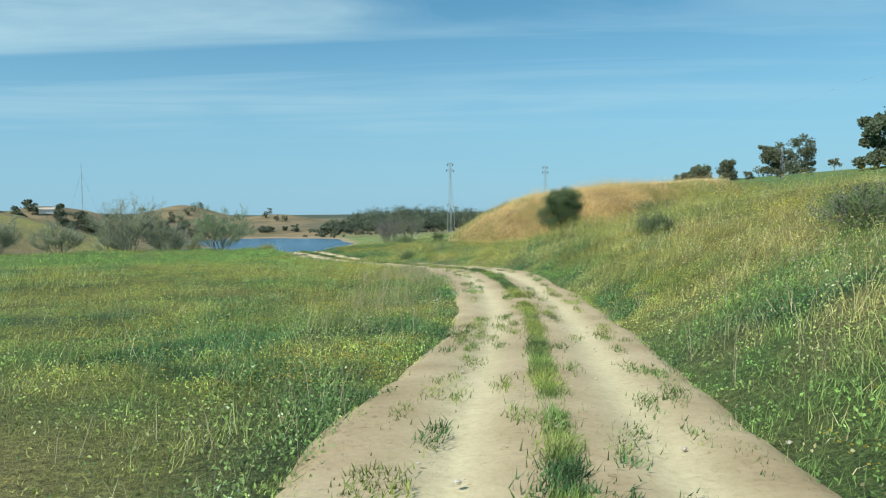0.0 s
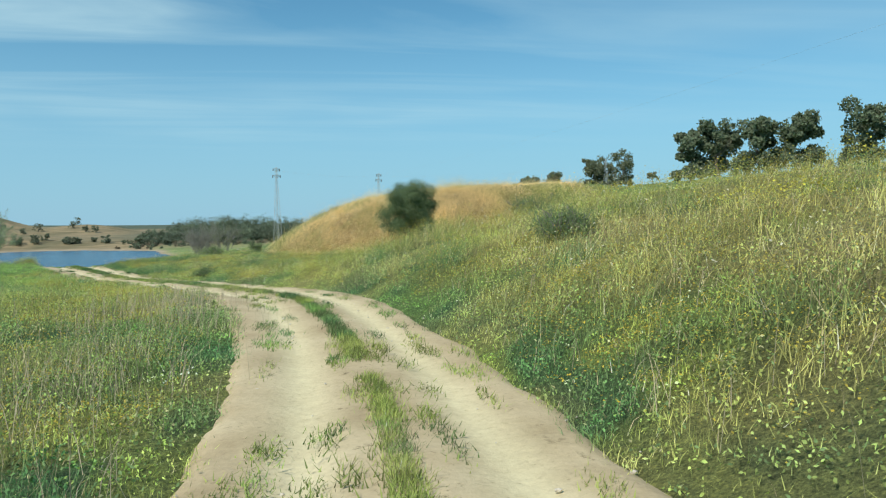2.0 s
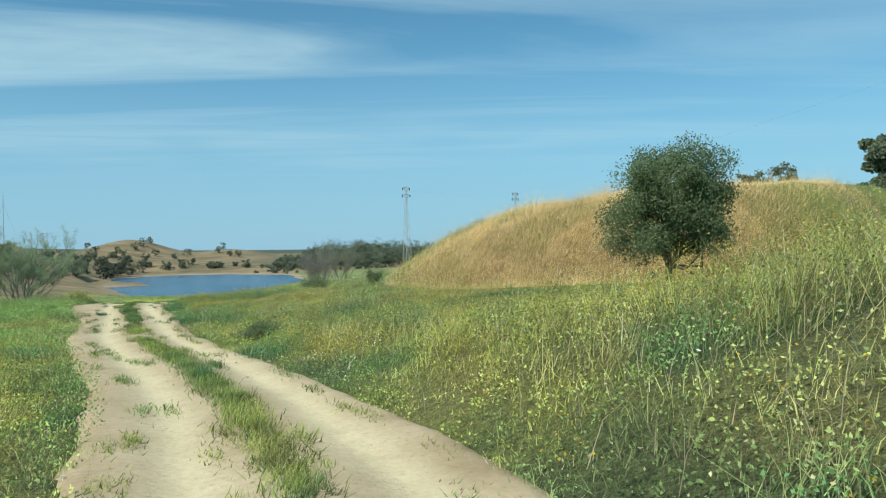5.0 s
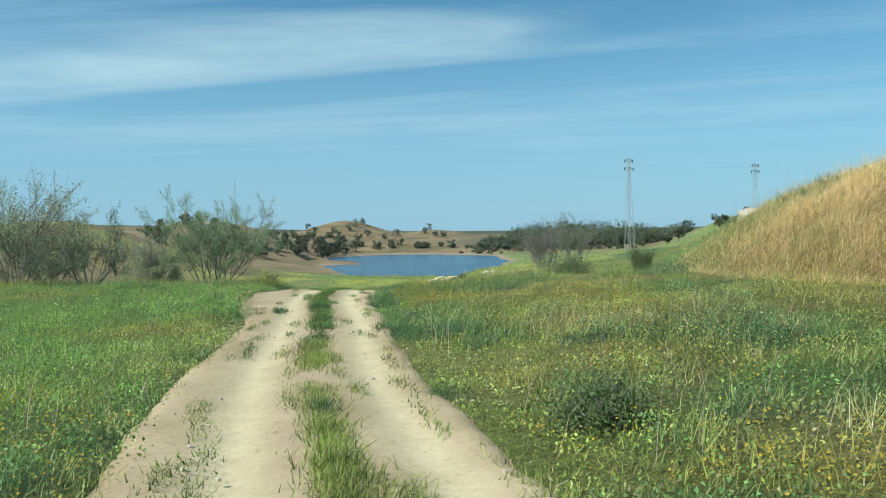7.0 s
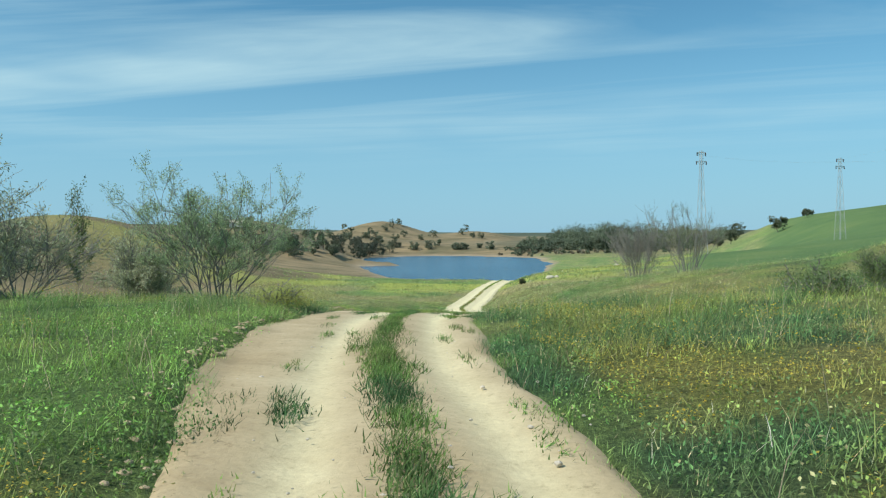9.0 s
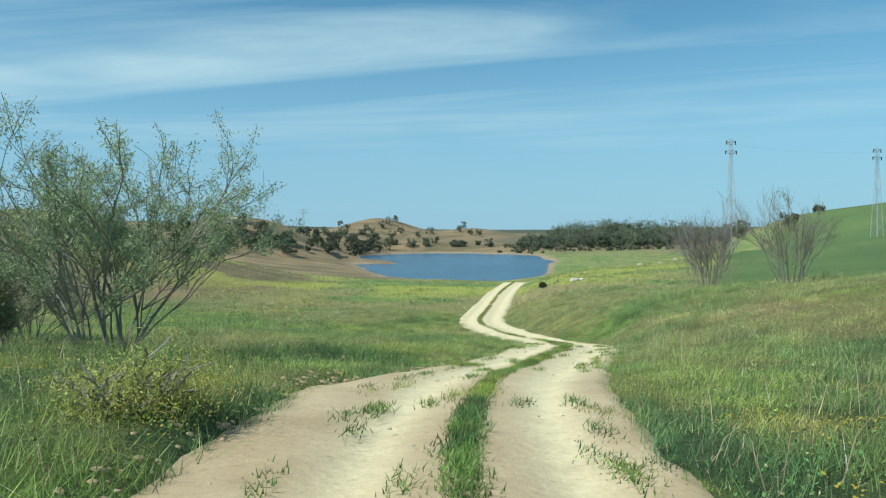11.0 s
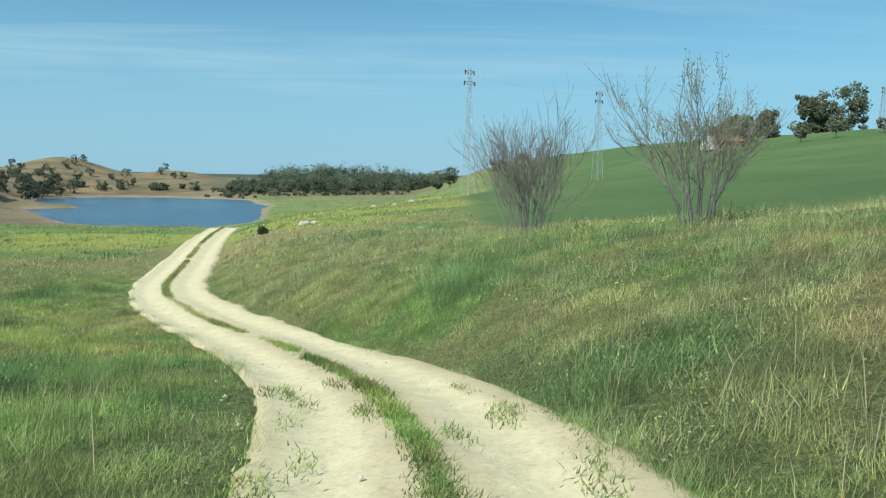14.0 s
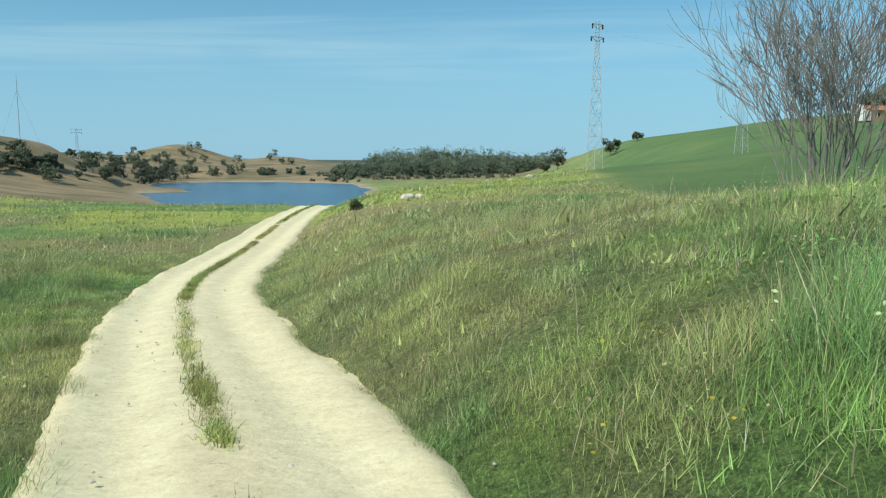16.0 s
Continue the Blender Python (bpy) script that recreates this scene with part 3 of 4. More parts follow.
def branching(stems, spread, height_m, thick, levels=3, fork=3, lift=0.2, sides=4, bend=0.28, root=0.30, lean=0.15):
    """Many stems from one root that fork into twigs: the pieces of wood and the twig ends with their ways."""
    wood, ends = [], []
    todo = []
    for k in range(stems):
        ang = 2 * np.pi * (k + rng.random()) / stems
        out = spread * (lean + (1 - lean) * rng.random())
        r = height_m * spread * (root if height_m > 1.5 else 0.08) * rng.random() ** 0.6
        start = np.array([np.cos(ang) * r, np.sin(ang) * r, -0.08])
        todo.append((start, np.array([np.cos(ang) * out, np.sin(ang) * out, 1.0]), height_m * (0.42 + 0.2 * rng.random()), thick * (0.6 + 0.6 * rng.random()), levels))
    while todo:
        start, way, length, r, level = todo.pop()
        pts, last = limb_path(start, way, length, bend, lift)
        wood.append(tube(pts, np.maximum(np.linspace(r, r * 0.5, len(pts)), 0.006), sides if level > 1 else 3))
        if level <= 1:
            ends.append((pts[-1], last, pts))
            continue
        for _ in range(fork if level > 2 else fork + 1):
            k = rng.integers(2, len(pts))
            w = last + rng.normal(size=3) * 0.42
            w[2] = abs(w[2]) * 0.7 + 0.25
            todo.append((pts[k], w, length * (0.5 + 0.35 * rng.random()), r * (0.52 + 0.14 * (k / len(pts))), level - 1))
    return wood, ends


def shrub(x, y, h, width, label, leaves=26, leaf=(0.085, 0.09, 0.045), stems=9, thick=0.04, category="shrub", group="", leaf_len=0.10, levels=3, bare=0.0, name="shrub", fork=3, lift=0.2, bend=0.28, tuft=0.15, loose=0.09, root=0.30, lean=0.15, slim=0.3):
    """A many-stemmed shrub: wood, and foliage along its twig ends."""
    wood, ends = branching(stems, width / h * 0.75, h * 0.86, thick, levels, fork, lift, 4, bend, root, lean)
    v, t = join(wood)
    top, reach = np.percentile(v[:, 2], 99.4), np.percentile(np.abs(v[:, :2]), 98)
    fit = np.array([width * 0.5 / reach, width * 0.5 / reach, h / top])
    ob = thing(name, label, category, x, y, float(height(x, y)) - 0.04, rng.random() * 6, 1.0, group)
    part("woody_frame", v * fit, t, DEAD_WOOD, ob)
    pts = []
    for end, way, path in ends:
        if rng.random() < bare:
            continue
        n = rng.poisson(leaves)
        k = rng.random(n) * (1 - tuft) + tuft
        along = path[np.minimum((k * (len(path) - 1)).astype(int), len(path) - 1)]
        pts.append((along + rng.normal(size=(n, 3)) * loose) * fit + rng.normal(size=(n, 3)) * 0.05)
    if pts:
        pts = np.concatenate(pts)
        lv, lt = leaf_mesh(pts, leaf_len, leaf_len * slim, 0.6)
        part("foliage", lv, lt, LEAF, ob, "", np.repeat(tint_of(len(pts), leaf, 0.4), 4, 0))
    return ob


def crown_points(n, h, width, base=0.3, lumps=9, flat=0.85):
    """Points of an uneven crown made of lumps, denser towards the outside."""
    cs = []
    lumps = int(lumps * 2.6)
    for _ in range(lumps):
        a, r = rng.random() * 6.283, width * 0.5 * (0.1 + 0.68 * rng.random() ** 0.7)
        cs.append((np.cos(a) * r, np.sin(a) * r, h * (base + (1 - base) * ((0.06 if base < 0.1 else 0.2) + (0.76 if base < 0.1 else 0.62) * rng.random())), width * (0.075 + 0.13 * rng.random())))
    cs = np.array(cs)
    pick = rng.integers(0, lumps, n)
    d = rng.normal(size=(n, 3))
    d /= np.linalg.norm(d, axis=1, keepdims=True)
    r = (0.25 + 0.75 * rng.random(n) ** 0.6 + 0.12 * rng.normal(size=n))[:, None]
    return cs[pick, :3] + d * r * cs[pick, 3:4] * np.array([1, 1, flat])


def tree(x, y, h, width, label, leaf=(0.045, 0.062, 0.024), n=1600, leaf_len=0.55, base=0.3, lumps=9, category="tree", group="", sink=0.1, name="tree", trunk=0.0, fine=False):
    """A trunk with limbs and a lumpy crown of many leaf sprays."""
    ob = thing(name, label, category, x, y, float(height(x, y)) - sink, 0, 1.0, group)
    pts = crown_points(n, h, width, base, lumps)
    r0 = trunk or h * 0.022
    path, last = limb_path((0, 0, -0.1), (rng.normal() * 0.1, rng.normal() * 0.1, 1), h * (base + 0.25), 0.15, 0.1)
    wood = [tube(path, np.linspace(r0, r0 * 0.5, len(path)), 7)]
    for k in range(6 if not fine else 14):
        goal = pts[rng.integers(0, n)] * np.array([0.9, 0.9, 0.97])
        s = path[rng.integers(2, len(path))]
        mid = (s + goal) / 2 + rng.normal(size=3) * 0.05 * h
        wood.append(tube(np.array([s, mid, goal]), [r0 * 0.45, r0 * 0.28, r0 * 0.1], 5))
    v, t = join(wood)
    part("trunk", v, t, BARK, ob, smooth=True)
    lv, lt = leaf_mesh(pts, leaf_len, leaf_len * (0.5 if fine else 0.8), 0.2)
    part("crown", lv, lt, LEAF, ob, "", np.repeat(tint_of(n, leaf, 0.38), 4, 0))
    return ob


# the evergreen beside the meadow
tree(6.15, 38.8, 3.0, 2.5, "dense dark green wild olive tree beside the meadow", (0.125, 0.185, 0.085), 60000, 0.047, 0.10, 26, "tree", trunk=0.08, fine=True, name="olive_tree", sink=0.02)

# grey-green tamarisks on the flat left of the track
TAM = (0.36, 0.40, 0.27)
shrub(-21.5, 72.3, 4.7, 5.6, "tall feathery tamarisk with grey stems and thin foliage", 80, (0.29, 0.39, 0.225), 19, 0.036, "shrub", "tamarisks", 0.085, 4, 0.2, "tamarisk", 3, 0.16, 0.30, tuft=0.4, loose=0.07, root=0.22, lean=0.05, slim=0.24)
for x, y, h, w, bare in ((-24.8, 66.9, 3.0, 4.2, 0.7), (-27.4, 65.4, 4.6, 5.4, 0.3), (-31.0, 71.5, 3.6, 4.2, 0.4), (-34.8, 68.0, 3.3, 4.4, 0.3),
                         (-38.5, 64.5, 3.8, 4.8, 0.3), (-43.5, 62.0, 3.3, 4.8, 0.3), (-23.5, 71.2, 1.7, 1.3, 0.6), (-26.5, 74.5, 3.4, 2.6, 0.7), (-50.0, 66.0, 3.6, 5.0, 0.3), (-29.0, 78.0, 3.2, 3.4, 0.5)):
    shrub(x, y, h, w, "grey-green tamarisk bush with many bare stems" if bare > 0.33 else "dense grey-green tamarisk bush on the meadow", 36, TAM, 15, 0.024, "shrub", "tamarisks", 0.125, 3, bare * 0.9, "tamarisk", 5, 0.04, 0.32, tuft=0.3, root=0.16, slim=0.26)
shrub(-27.2, 72.3, 4.6, 0.9, "slender green poplar sapling among the tamarisks", 40, (0.13, 0.19, 0.07), 3, 0.03, "sapling", "", 0.10, 3, 0.0, "sapling", 4)

# two leggy shrubs on the lip of the slope
shrub(-7.3, 102.4, 4.3, 4.0, "bare grey many-stemmed shrub on the grassy slope", 6, (0.20, 0.20, 0.12), 40, 0.022, "shrub", "leggy shrubs", 0.05, 4, 0.8, "bare_shrub", 3, 0.2, 0.18, root=0.32, lean=0.03)
shrub(-4.35, 95.2, 4.1, 4.0, "leggy shrub with bare stems and leafy tips", 22, (0.20, 0.235, 0.12), 17, 0.030, "shrub", "leggy shrubs", 0.07, 4, 0.5, "bare_shrub", 3, 0.2, 0.22, root=0.26, lean=0.08, slim=0.25)
for x, y, h, w in ((-0.4, 72.6, 1.2, 1.0), (8.7, 15.5, 0.9, 1.6), (7.2, 25.0, 0.7, 1.2), (9.5, 33.5, 0.7, 1.6), (-3.2, 66.0, 0.7, 1.5), (-2.0, 44.2, 0.34, 0.6), (4.6, 76.5, 1.0, 1.5)):
    shrub(x, y, h, w, "low green bush in the tall grass", 40, (0.14, 0.205, 0.085), 15, 0.014, "bush", "meadow bushes", 0.06, 3, 0.0, "bush", 3)
shrub(-19.75, 130.5, 0.45, 0.6, "small dark round bush beside the track", 26, (0.05, 0.07, 0.03), 9, 0.02, "bush", "meadow bushes", 0.12, 3, 0.0, "bush", 3)

shrub(-15.25, 64.7, 0.55, 1.05, "yellow-flowering weed clump beside the track", 60, (0.40, 0.44, 0.13), 14, 0.010, "bush", "", 0.04, 3, 0.0, "flowering_bush", 3)

# trees about the house and on the far skyline
for x, y, h, w in ((113, 195, 16, 11), (121, 194, 20, 14), (129, 188, 18, 14), (138, 181, 19, 14), (148, 172, 21, 15), (159, 165, 20, 15), (170, 158, 21, 17)):
    tree(x, y, h, w, "tall dark eucalyptus on the ridge", (0.13, 0.17, 0.10), 6000, 0.85, 0.04, 11, "tree", "eucalyptus row", name="eucalyptus")
for x, y, h, w in ((133, 303, 16, 12), (143, 298, 19, 13), (138, 307, 14, 12), (97, 282, 9, 10), (110, 290, 9, 9), (89, 276, 7, 8)):
    tree(x, y, h, w, "broad dark green tree near the farmhouse", (0.14, 0.165, 0.095), 2600, 0.8, 0.03, 16, "tree", "farm trees")
for k in range(11):
    x, y = 92 + 6.2 * k, 243 - 5.2 * k + 1.5 * math.sin(k * 2.1)
    tree(x, y, 3.6 + 0.8 * math.sin(k * 1.7), 4.0, "small rounded olive tree in the orchard row", (0.15, 0.17, 0.105), 420, 0.5, 0.25, 6, "tree", "orchard row", name="olive_tree")
for x, y, h, w in ((34.5, 440, 7.5, 8), (29, 446, 6, 6), (45.3, 374, 7, 8.5), (60, 395, 4, 5)):
    tree(x, y, h, w, "dark round tree on the green field's skyline", (0.12, 0.145, 0.09), 900, 0.7, 0.15, 8, "tree", "skyline trees")
tree(-160, 280, 18, 12, "tall dark tree on the dry slope", (0.12, 0.145, 0.09), 1800, 0.9, 0.12, 12, "tree", "slope trees")
OAK = (0.145, 0.175, 0.115)
for k in range(30):   # scattered over the dry slope below the cottage
    f = rng.random()
    x, y = -150 - 34 * f + rng.normal() * 5, 372 - 34 * f + rng.normal() * 14
    h = 3.0 + 4.0 * rng.random()
    tree(x, y, h, h * (0.8 + 0.4 * rng.random()), "dark holm oak on the dry slope", OAK, 800, 0.65, 0.1, 7, "tree", "slope trees")
for k in range(22):   # a close stand of upright trees by the water
    f = k / 21
    x, y = -176 - 10 * f + rng.normal() * 6, 452 + 80 * f + rng.normal() * 5
    h = 8.5 + 4.5 * rng.random()
    tree(x, y, h, h * (0.42 + 0.2 * rng.random()), "upright dark tree in a stand by the lake", (0.12, 0.145, 0.105), 700, 0.75, 0.04, 9, "tree", "lakeside stand")
for k in range(15):   # along the far shore
    f = k / 14
    x, y = -172 + 62 * f + rng.normal() * 5, 566 - 8 * f + rng.normal() * 5
    h = 3.5 + 4.0 * rng.random() ** 2 + 3.0 * (k == 2)
    tree(x, y, h, h * (1.0 + 0.5 * rng.random()), "dark round shrub on the far shore", OAK, 420, 0.8, 0.02, 7, "tree", "shore shrubs")
for x, y, h in ((-178, 352, 5.5), (-183, 360, 6.5), (-189, 372, 5.0), (-197, 362, 6.0), (-204, 370, 5.0), (-172, 398, 4.0), (-168, 418, 4.5)):
    tree(x, y, h, h * 1.1, "dark holm oak on the dry hilltop", OAK, 800, 0.65, 0.1, 8, "tree", "hilltop oaks")
for k in range(26):   # the wooded ridge behind the dry slope
    x, y = -300 + 120 * (k / 25) + rng.normal() * 5, 590 + rng.normal() * 22
    h = 5 + 3 * rng.random()
    tree(x, y, h, h * 1.2, "dark holm oak on the low ridge", OAK, 320, 0.9, 0.05, 7, "tree", "ridge oaks")
for x, y, h in ((-287, 896, 9), (-286, 872, 11), (-288, 850, 10), (-262, 838, 9), (-240, 832, 7), (-232, 850, 10), (-204, 868, 8), (-207, 905, 9), (-300, 835, 6), (-322, 832, 7), (-186, 845, 7), (-176, 842, 8), (-350, 880, 8)):
    tree(x, y, h, h * 1.15, "dark holm oak on the bare brown hill", OAK, 320, 1.0, 0.06, 7, "tree", "hill oaks")


def make_woods():
    vs, ts, cs, base = [], [], [], 0
    for k in range(380):
        x = -96 + 150 * rng.random()
        y = 520 + 0.10 * (x + 96) + 95 * rng.random() ** 1.2
        tall = float(smooth_step(0.35, 0.7, value_noise(np.array(x), np.array(y), 40, 66)))
        h = (4.5 + 5.0 * rng.random() ** 2 + 10.0 * tall) * (0.55 + 0.45 * float(smooth_step(516, 545, y))) * (1 - 0.45 * float(smooth_step(-60, -96, x)))
        if k > 315:   # thinner bushes on the low shore
            x, y, h = -90 + 110 * rng.random(), 497 + 20 * rng.random(), 1.5 + 2.0 * rng.random()
        if lake_depth(x, y) < 1.06:
            continue
        n = 400 if h > 4 else 120
        p = crown_points(n, h, h * 1.2, 0.02, 8) + np.array([x, y, float(height(x, y)) - 0.4])
        v, t = leaf_mesh(p, 0.8, 0.7, 0.2)
        tone = np.array((0.135, 0.175, 0.115)) if h > 4 or rng.random() < 0.5 else np.array((0.24, 0.215, 0.15))
        vs.append(v), ts.append(t + base), cs.append(np.repeat(tint_of(len(p), tone * (0.7 + 0.65 * rng.random()), 0.3), 4, 0))
        base += len(v)
    woods = part("far_woods", np.concatenate(vs), np.concatenate(ts), LEAF, None, "", np.concatenate(cs))
    tagged(woods, "dark evergreen woods along the lake's far shore", "woods", kind="stuff")


make_woods()


# ---- meadow grass, weeds and flowers ----
def meadow_colour(x, y, s, n):
    """The patch's colour, with single dry blades and painted clump shade in it."""
    right, early, late = smooth_step(1, 6, s), 1 - smooth_step(40, 62, y), smooth_step(62, 84, y)
    col = patch_colour(x, y, s)
    dry = (rng.random(n) < 0.05 + (0.05 * late + 0.10 * early) * right)[:, None]
    col = np.where(dry, STRAW * (0.6 + 0.5 * rng.random((n, 1))), col)
    st = straw_mask(x, y)[:, None]
    col = np.where(rng.random((n, 1)) < st, STRAW * (0.75 + 0.55 * rng.random((n, 1))), col)
    # The 0.45 m noise puts light tops and shaded gaps of clumps into the tint.
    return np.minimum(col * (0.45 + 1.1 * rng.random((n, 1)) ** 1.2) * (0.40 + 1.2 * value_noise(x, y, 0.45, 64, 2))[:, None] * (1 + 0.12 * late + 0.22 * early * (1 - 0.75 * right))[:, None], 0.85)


def blades(x, y, z, h, w, col, segments=2, lean=0.5, wind=(0.2, 0.05)):
    """Tapered, bent blades: verts, tris and tints."""
    n = len(x)
    az = rng.random(n) * 2 * np.pi
    side = np.stack([np.cos(az), np.sin(az), np.zeros(n)], 1) * (w * 0.5)[:, None]
    bend = np.stack([rng.normal(size=n) * lean + wind[0], rng.normal(size=n) * lean + wind[1], np.zeros(n)], 1) * h[:, None]
    p = np.stack([x, y, z], 1)
    up = np.zeros((n, 3))
    up[:, 2] = h
    tip = p + bend + up * (1 - 0.25 * np.clip(np.linalg.norm(bend, axis=1) / h, 0, 1) ** 2)[:, None]
    if segments == 1:
        v = np.stack([p - side, p + side, tip], 1).reshape(-1, 3)
        k = np.arange(n)[:, None] * 3
        return v, k + [0, 1, 2], np.repeat(col, 3, 0)
    mid = p + bend * 0.33 + up * 0.55
    v = np.stack([p - side, p + side, mid + side * 0.75, mid - side * 0.75, tip], 1).reshape(-1, 3)
    k = np.arange(n)[:, None] * 5
    return v, np.concatenate([k + [0, 1, 2], k + [0, 2, 3], k + [3, 2, 4]]), np.repeat(col, 5, 0)


def scatter(n, y0, y1, s0, s1, fall=None, track_gap=0.0):
    """Random places by the track, thinning outwards, off the bare dirt."""
    y = y0 + (y1 - y0) * rng.random(n)
    if fall:
        s = -np.log(1 - rng.random(n) * (1 - math.exp(-(s1 - s0) / fall))) * fall + s0
    else:
        s = s0 + (s1 - s0) * rng.random(n)
    s = s * np.where(rng.random(n) < 0.5, -1, 1)
    x = s + centre(y)
    bare, across = on_track(x, y, track_gap - 0.40)
    ok = ~bare
    return x[ok], y[ok], s[ok]


def clumped(x, y, s, size, seed, low=0.25):
    keep = rng.random(len(x)) < low + (1 - low) * smooth_step(0.35, 0.6, value_noise(x, y, size, seed, 2))
    return x[keep], y[keep], s[keep]


def tall_factor(x, y, s):
    """How high the growth stands: lusher on the right bank and along the verges."""
    f = 0.12 + 0.26 * value_noise(x, y, 3.0, 61, 2)
    f = f + 0.20 * smooth_step(2, 6, s) * (1 - smooth_step(38, 46, y)) - 0.025 * smooth_step(66, 82, y)
    return f * (0.55 + 0.45 * smooth_step(1.6, 3.2, np.abs(s))) * (1 - 0.75 * worn(x, y)) * (0.8 + 0.55 * lush(x, y)) * (0.55 + 0.9 * value_noise(x, y, 0.7, 65, 2))


def make_grass(name, label, n, y0, y1, s0, s1, fall, width, segments, scale=1.0):
    x, y, s = scatter(n, y0, y1, s0, s1, fall)
    x, y, s = clumped(x, y, s, 0.8, 62)
    ok = (crop_mask(x, y, s) < 0.35) & (rng.random(len(x)) < 0.7 + 0.3 * smooth_step(50, 66, y))
    x, y, s = x[ok], y[ok], s[ok]
    m = len(x)
    h = tall_factor(x, y, s) * (0.5 + 0.9 * rng.random(m)) * scale
    w = width * (0.6 + 0.8 * rng.random(m))
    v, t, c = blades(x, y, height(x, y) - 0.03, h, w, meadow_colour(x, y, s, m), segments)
    tagged(part(name, v, t, GRASS, None, "", c), label, "grass", kind="stuff")


make_grass("meadow_grass", "lush green spring grass along the track's verges", 90000, -6, 60, 1.2, 8, 3.5, 0.008, 2)
make_grass("meadow_grass", "green and rust-tinged grass beside the lower track", 230000, 58, 112, 1.2, 9, 4.0, 0.0065, 1)
make_grass("meadow_grass", "short fine grass on the slope beside the lower track", 200000, 76, 112, 1.4, 10, 4.0, 0.005, 1, 0.8)
make_grass("meadow_grass", "dense fine grass on the lip above the track", 190000, 80, 106, 1.5, 11, 6.0, 0.006, 1, 0.95)
make_grass("meadow_grass", "fine mixed grass of the open meadow", 620000, -8, 118, 1.3, 24, 8, 0.0098, 1)
make_grass("meadow_grass", "tall mixed grass further out on the meadow", 220000, -8, 128, 14, 48, 18, 0.024, 1, 1.1)
make_grass("meadow_grass", "sparse grass clumps of the far meadow", 120000, 95, 190, 2, 70, 40, 0.06, 1, 0.9)


def make_dry_grass():
    n = 430000
    x, y = 0.5 + 24 * rng.random(n), 52 + 22 * rng.random(n)
    ok = (straw_mask(x, y) > rng.random(n) * 0.9) & (mound_reach(x, y) < 1.08)
    x, y = x[ok], y[ok]
    m = len(x)
    col = STRAW[None, :] * (0.9 + 0.45 * rng.random((m, 1))) * np.array([1.10, 0.99, 0.84])
    pale = smooth_step(0.42, 0.62, value_noise(x, y, 2.2, 80, 3))[:, None]
    col = col * (1 - pale) + np.array([0.84, 0.66, 0.32]) * (0.75 + 0.45 * rng.random((m, 1))) * pale
    weed = (rng.random(m) < 0.4 * smooth_step(0.52, 0.62, value_noise(x, y, 3.4, 79, 3) + 0.10 * (x < 4)))[:, None]
    col = np.where(weed, np.array([0.34, 0.37, 0.13]) * (0.6 + 0.8 * rng.random((m, 1))), col)
    v, t, c = blades(x, y, height(x, y) - 0.03, (0.12 + 0.32 * rng.random(m) + 0.55 * (rng.random(m) > 0.93)) * (0.3 + 1.5 * value_noise(x, y, 1.4, 78, 2)), 0.005 + 0.006 * rng.random(m), col * (0.72 + 0.55 * value_noise(x, y, 2.6, 77, 3))[:, None], 1, 0.6, (0.3, 0.0))
    tagged(part("dry_grass", v, t, GRASS, None, "", c), "tall golden dry grass covering the earth mound", "dry grass", kind="stuff")


make_dry_grass()


def make_strip_grass():
    """Tufts between the wheel ruts and the odd tuft on the dirt."""
    n = 150000
    y = -6 + 160 * rng.random(n)
    a = rng.normal(size=n) * (0.085 + 0.045 * smooth_step(26, 34, y) - 0.055 * smooth_step(58, 66, y)) + 0.10 * (value_noise(y, y * 0, 3, 71) - 0.5)
    tufts = 420
    ty, ta = -6 + 92 * rng.random(tufts) ** 1.3, rng.choice([-1.25, -1.1, 1.2, 1.35, 0.3, -0.35], tufts) + rng.normal(size=tufts) * 0.18
    k = rng.integers(0, tufts, 34000)
    keep = rng.random(n) < smooth_step(0, 0.2, value_noise(y, y * 0 + 3, 1.6, 72, 2) - np.where(y > 62, 0.15, 0.20)) * np.where(np.abs(y - 100.5) < 4, 0.3, 1.0)
    y, a = np.concatenate([y[keep], ty[k] + rng.normal(size=len(k)) * 0.24]), np.concatenate([a[keep], ta[k] + rng.normal(size=len(k)) * 0.07])
    slope = np.interp(y, grid_y, np.gradient(smooth_x, grid_y))
    norm = np.sqrt(1 + slope ** 2)
    x, yy = centre(y) + a / norm, y - a * slope / norm
    m = len(x)
    h = (0.03 + 0.09 * rng.random(m)) * (0.5 + 1.0 * value_noise(x, yy, 1.2, 73)) * np.where(np.abs(a) < 0.5, np.where(yy < 62, 1.15, 1.0), 0.75)
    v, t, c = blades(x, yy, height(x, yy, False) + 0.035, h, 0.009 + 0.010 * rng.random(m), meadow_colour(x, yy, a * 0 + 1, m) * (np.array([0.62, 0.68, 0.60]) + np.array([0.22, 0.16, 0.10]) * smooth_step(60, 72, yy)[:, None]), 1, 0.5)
    tagged(part("strip_grass", v, t, GRASS, None, "", c), "short grass tufts growing between the wheel ruts", "grass", kind="stuff")


make_strip_grass()


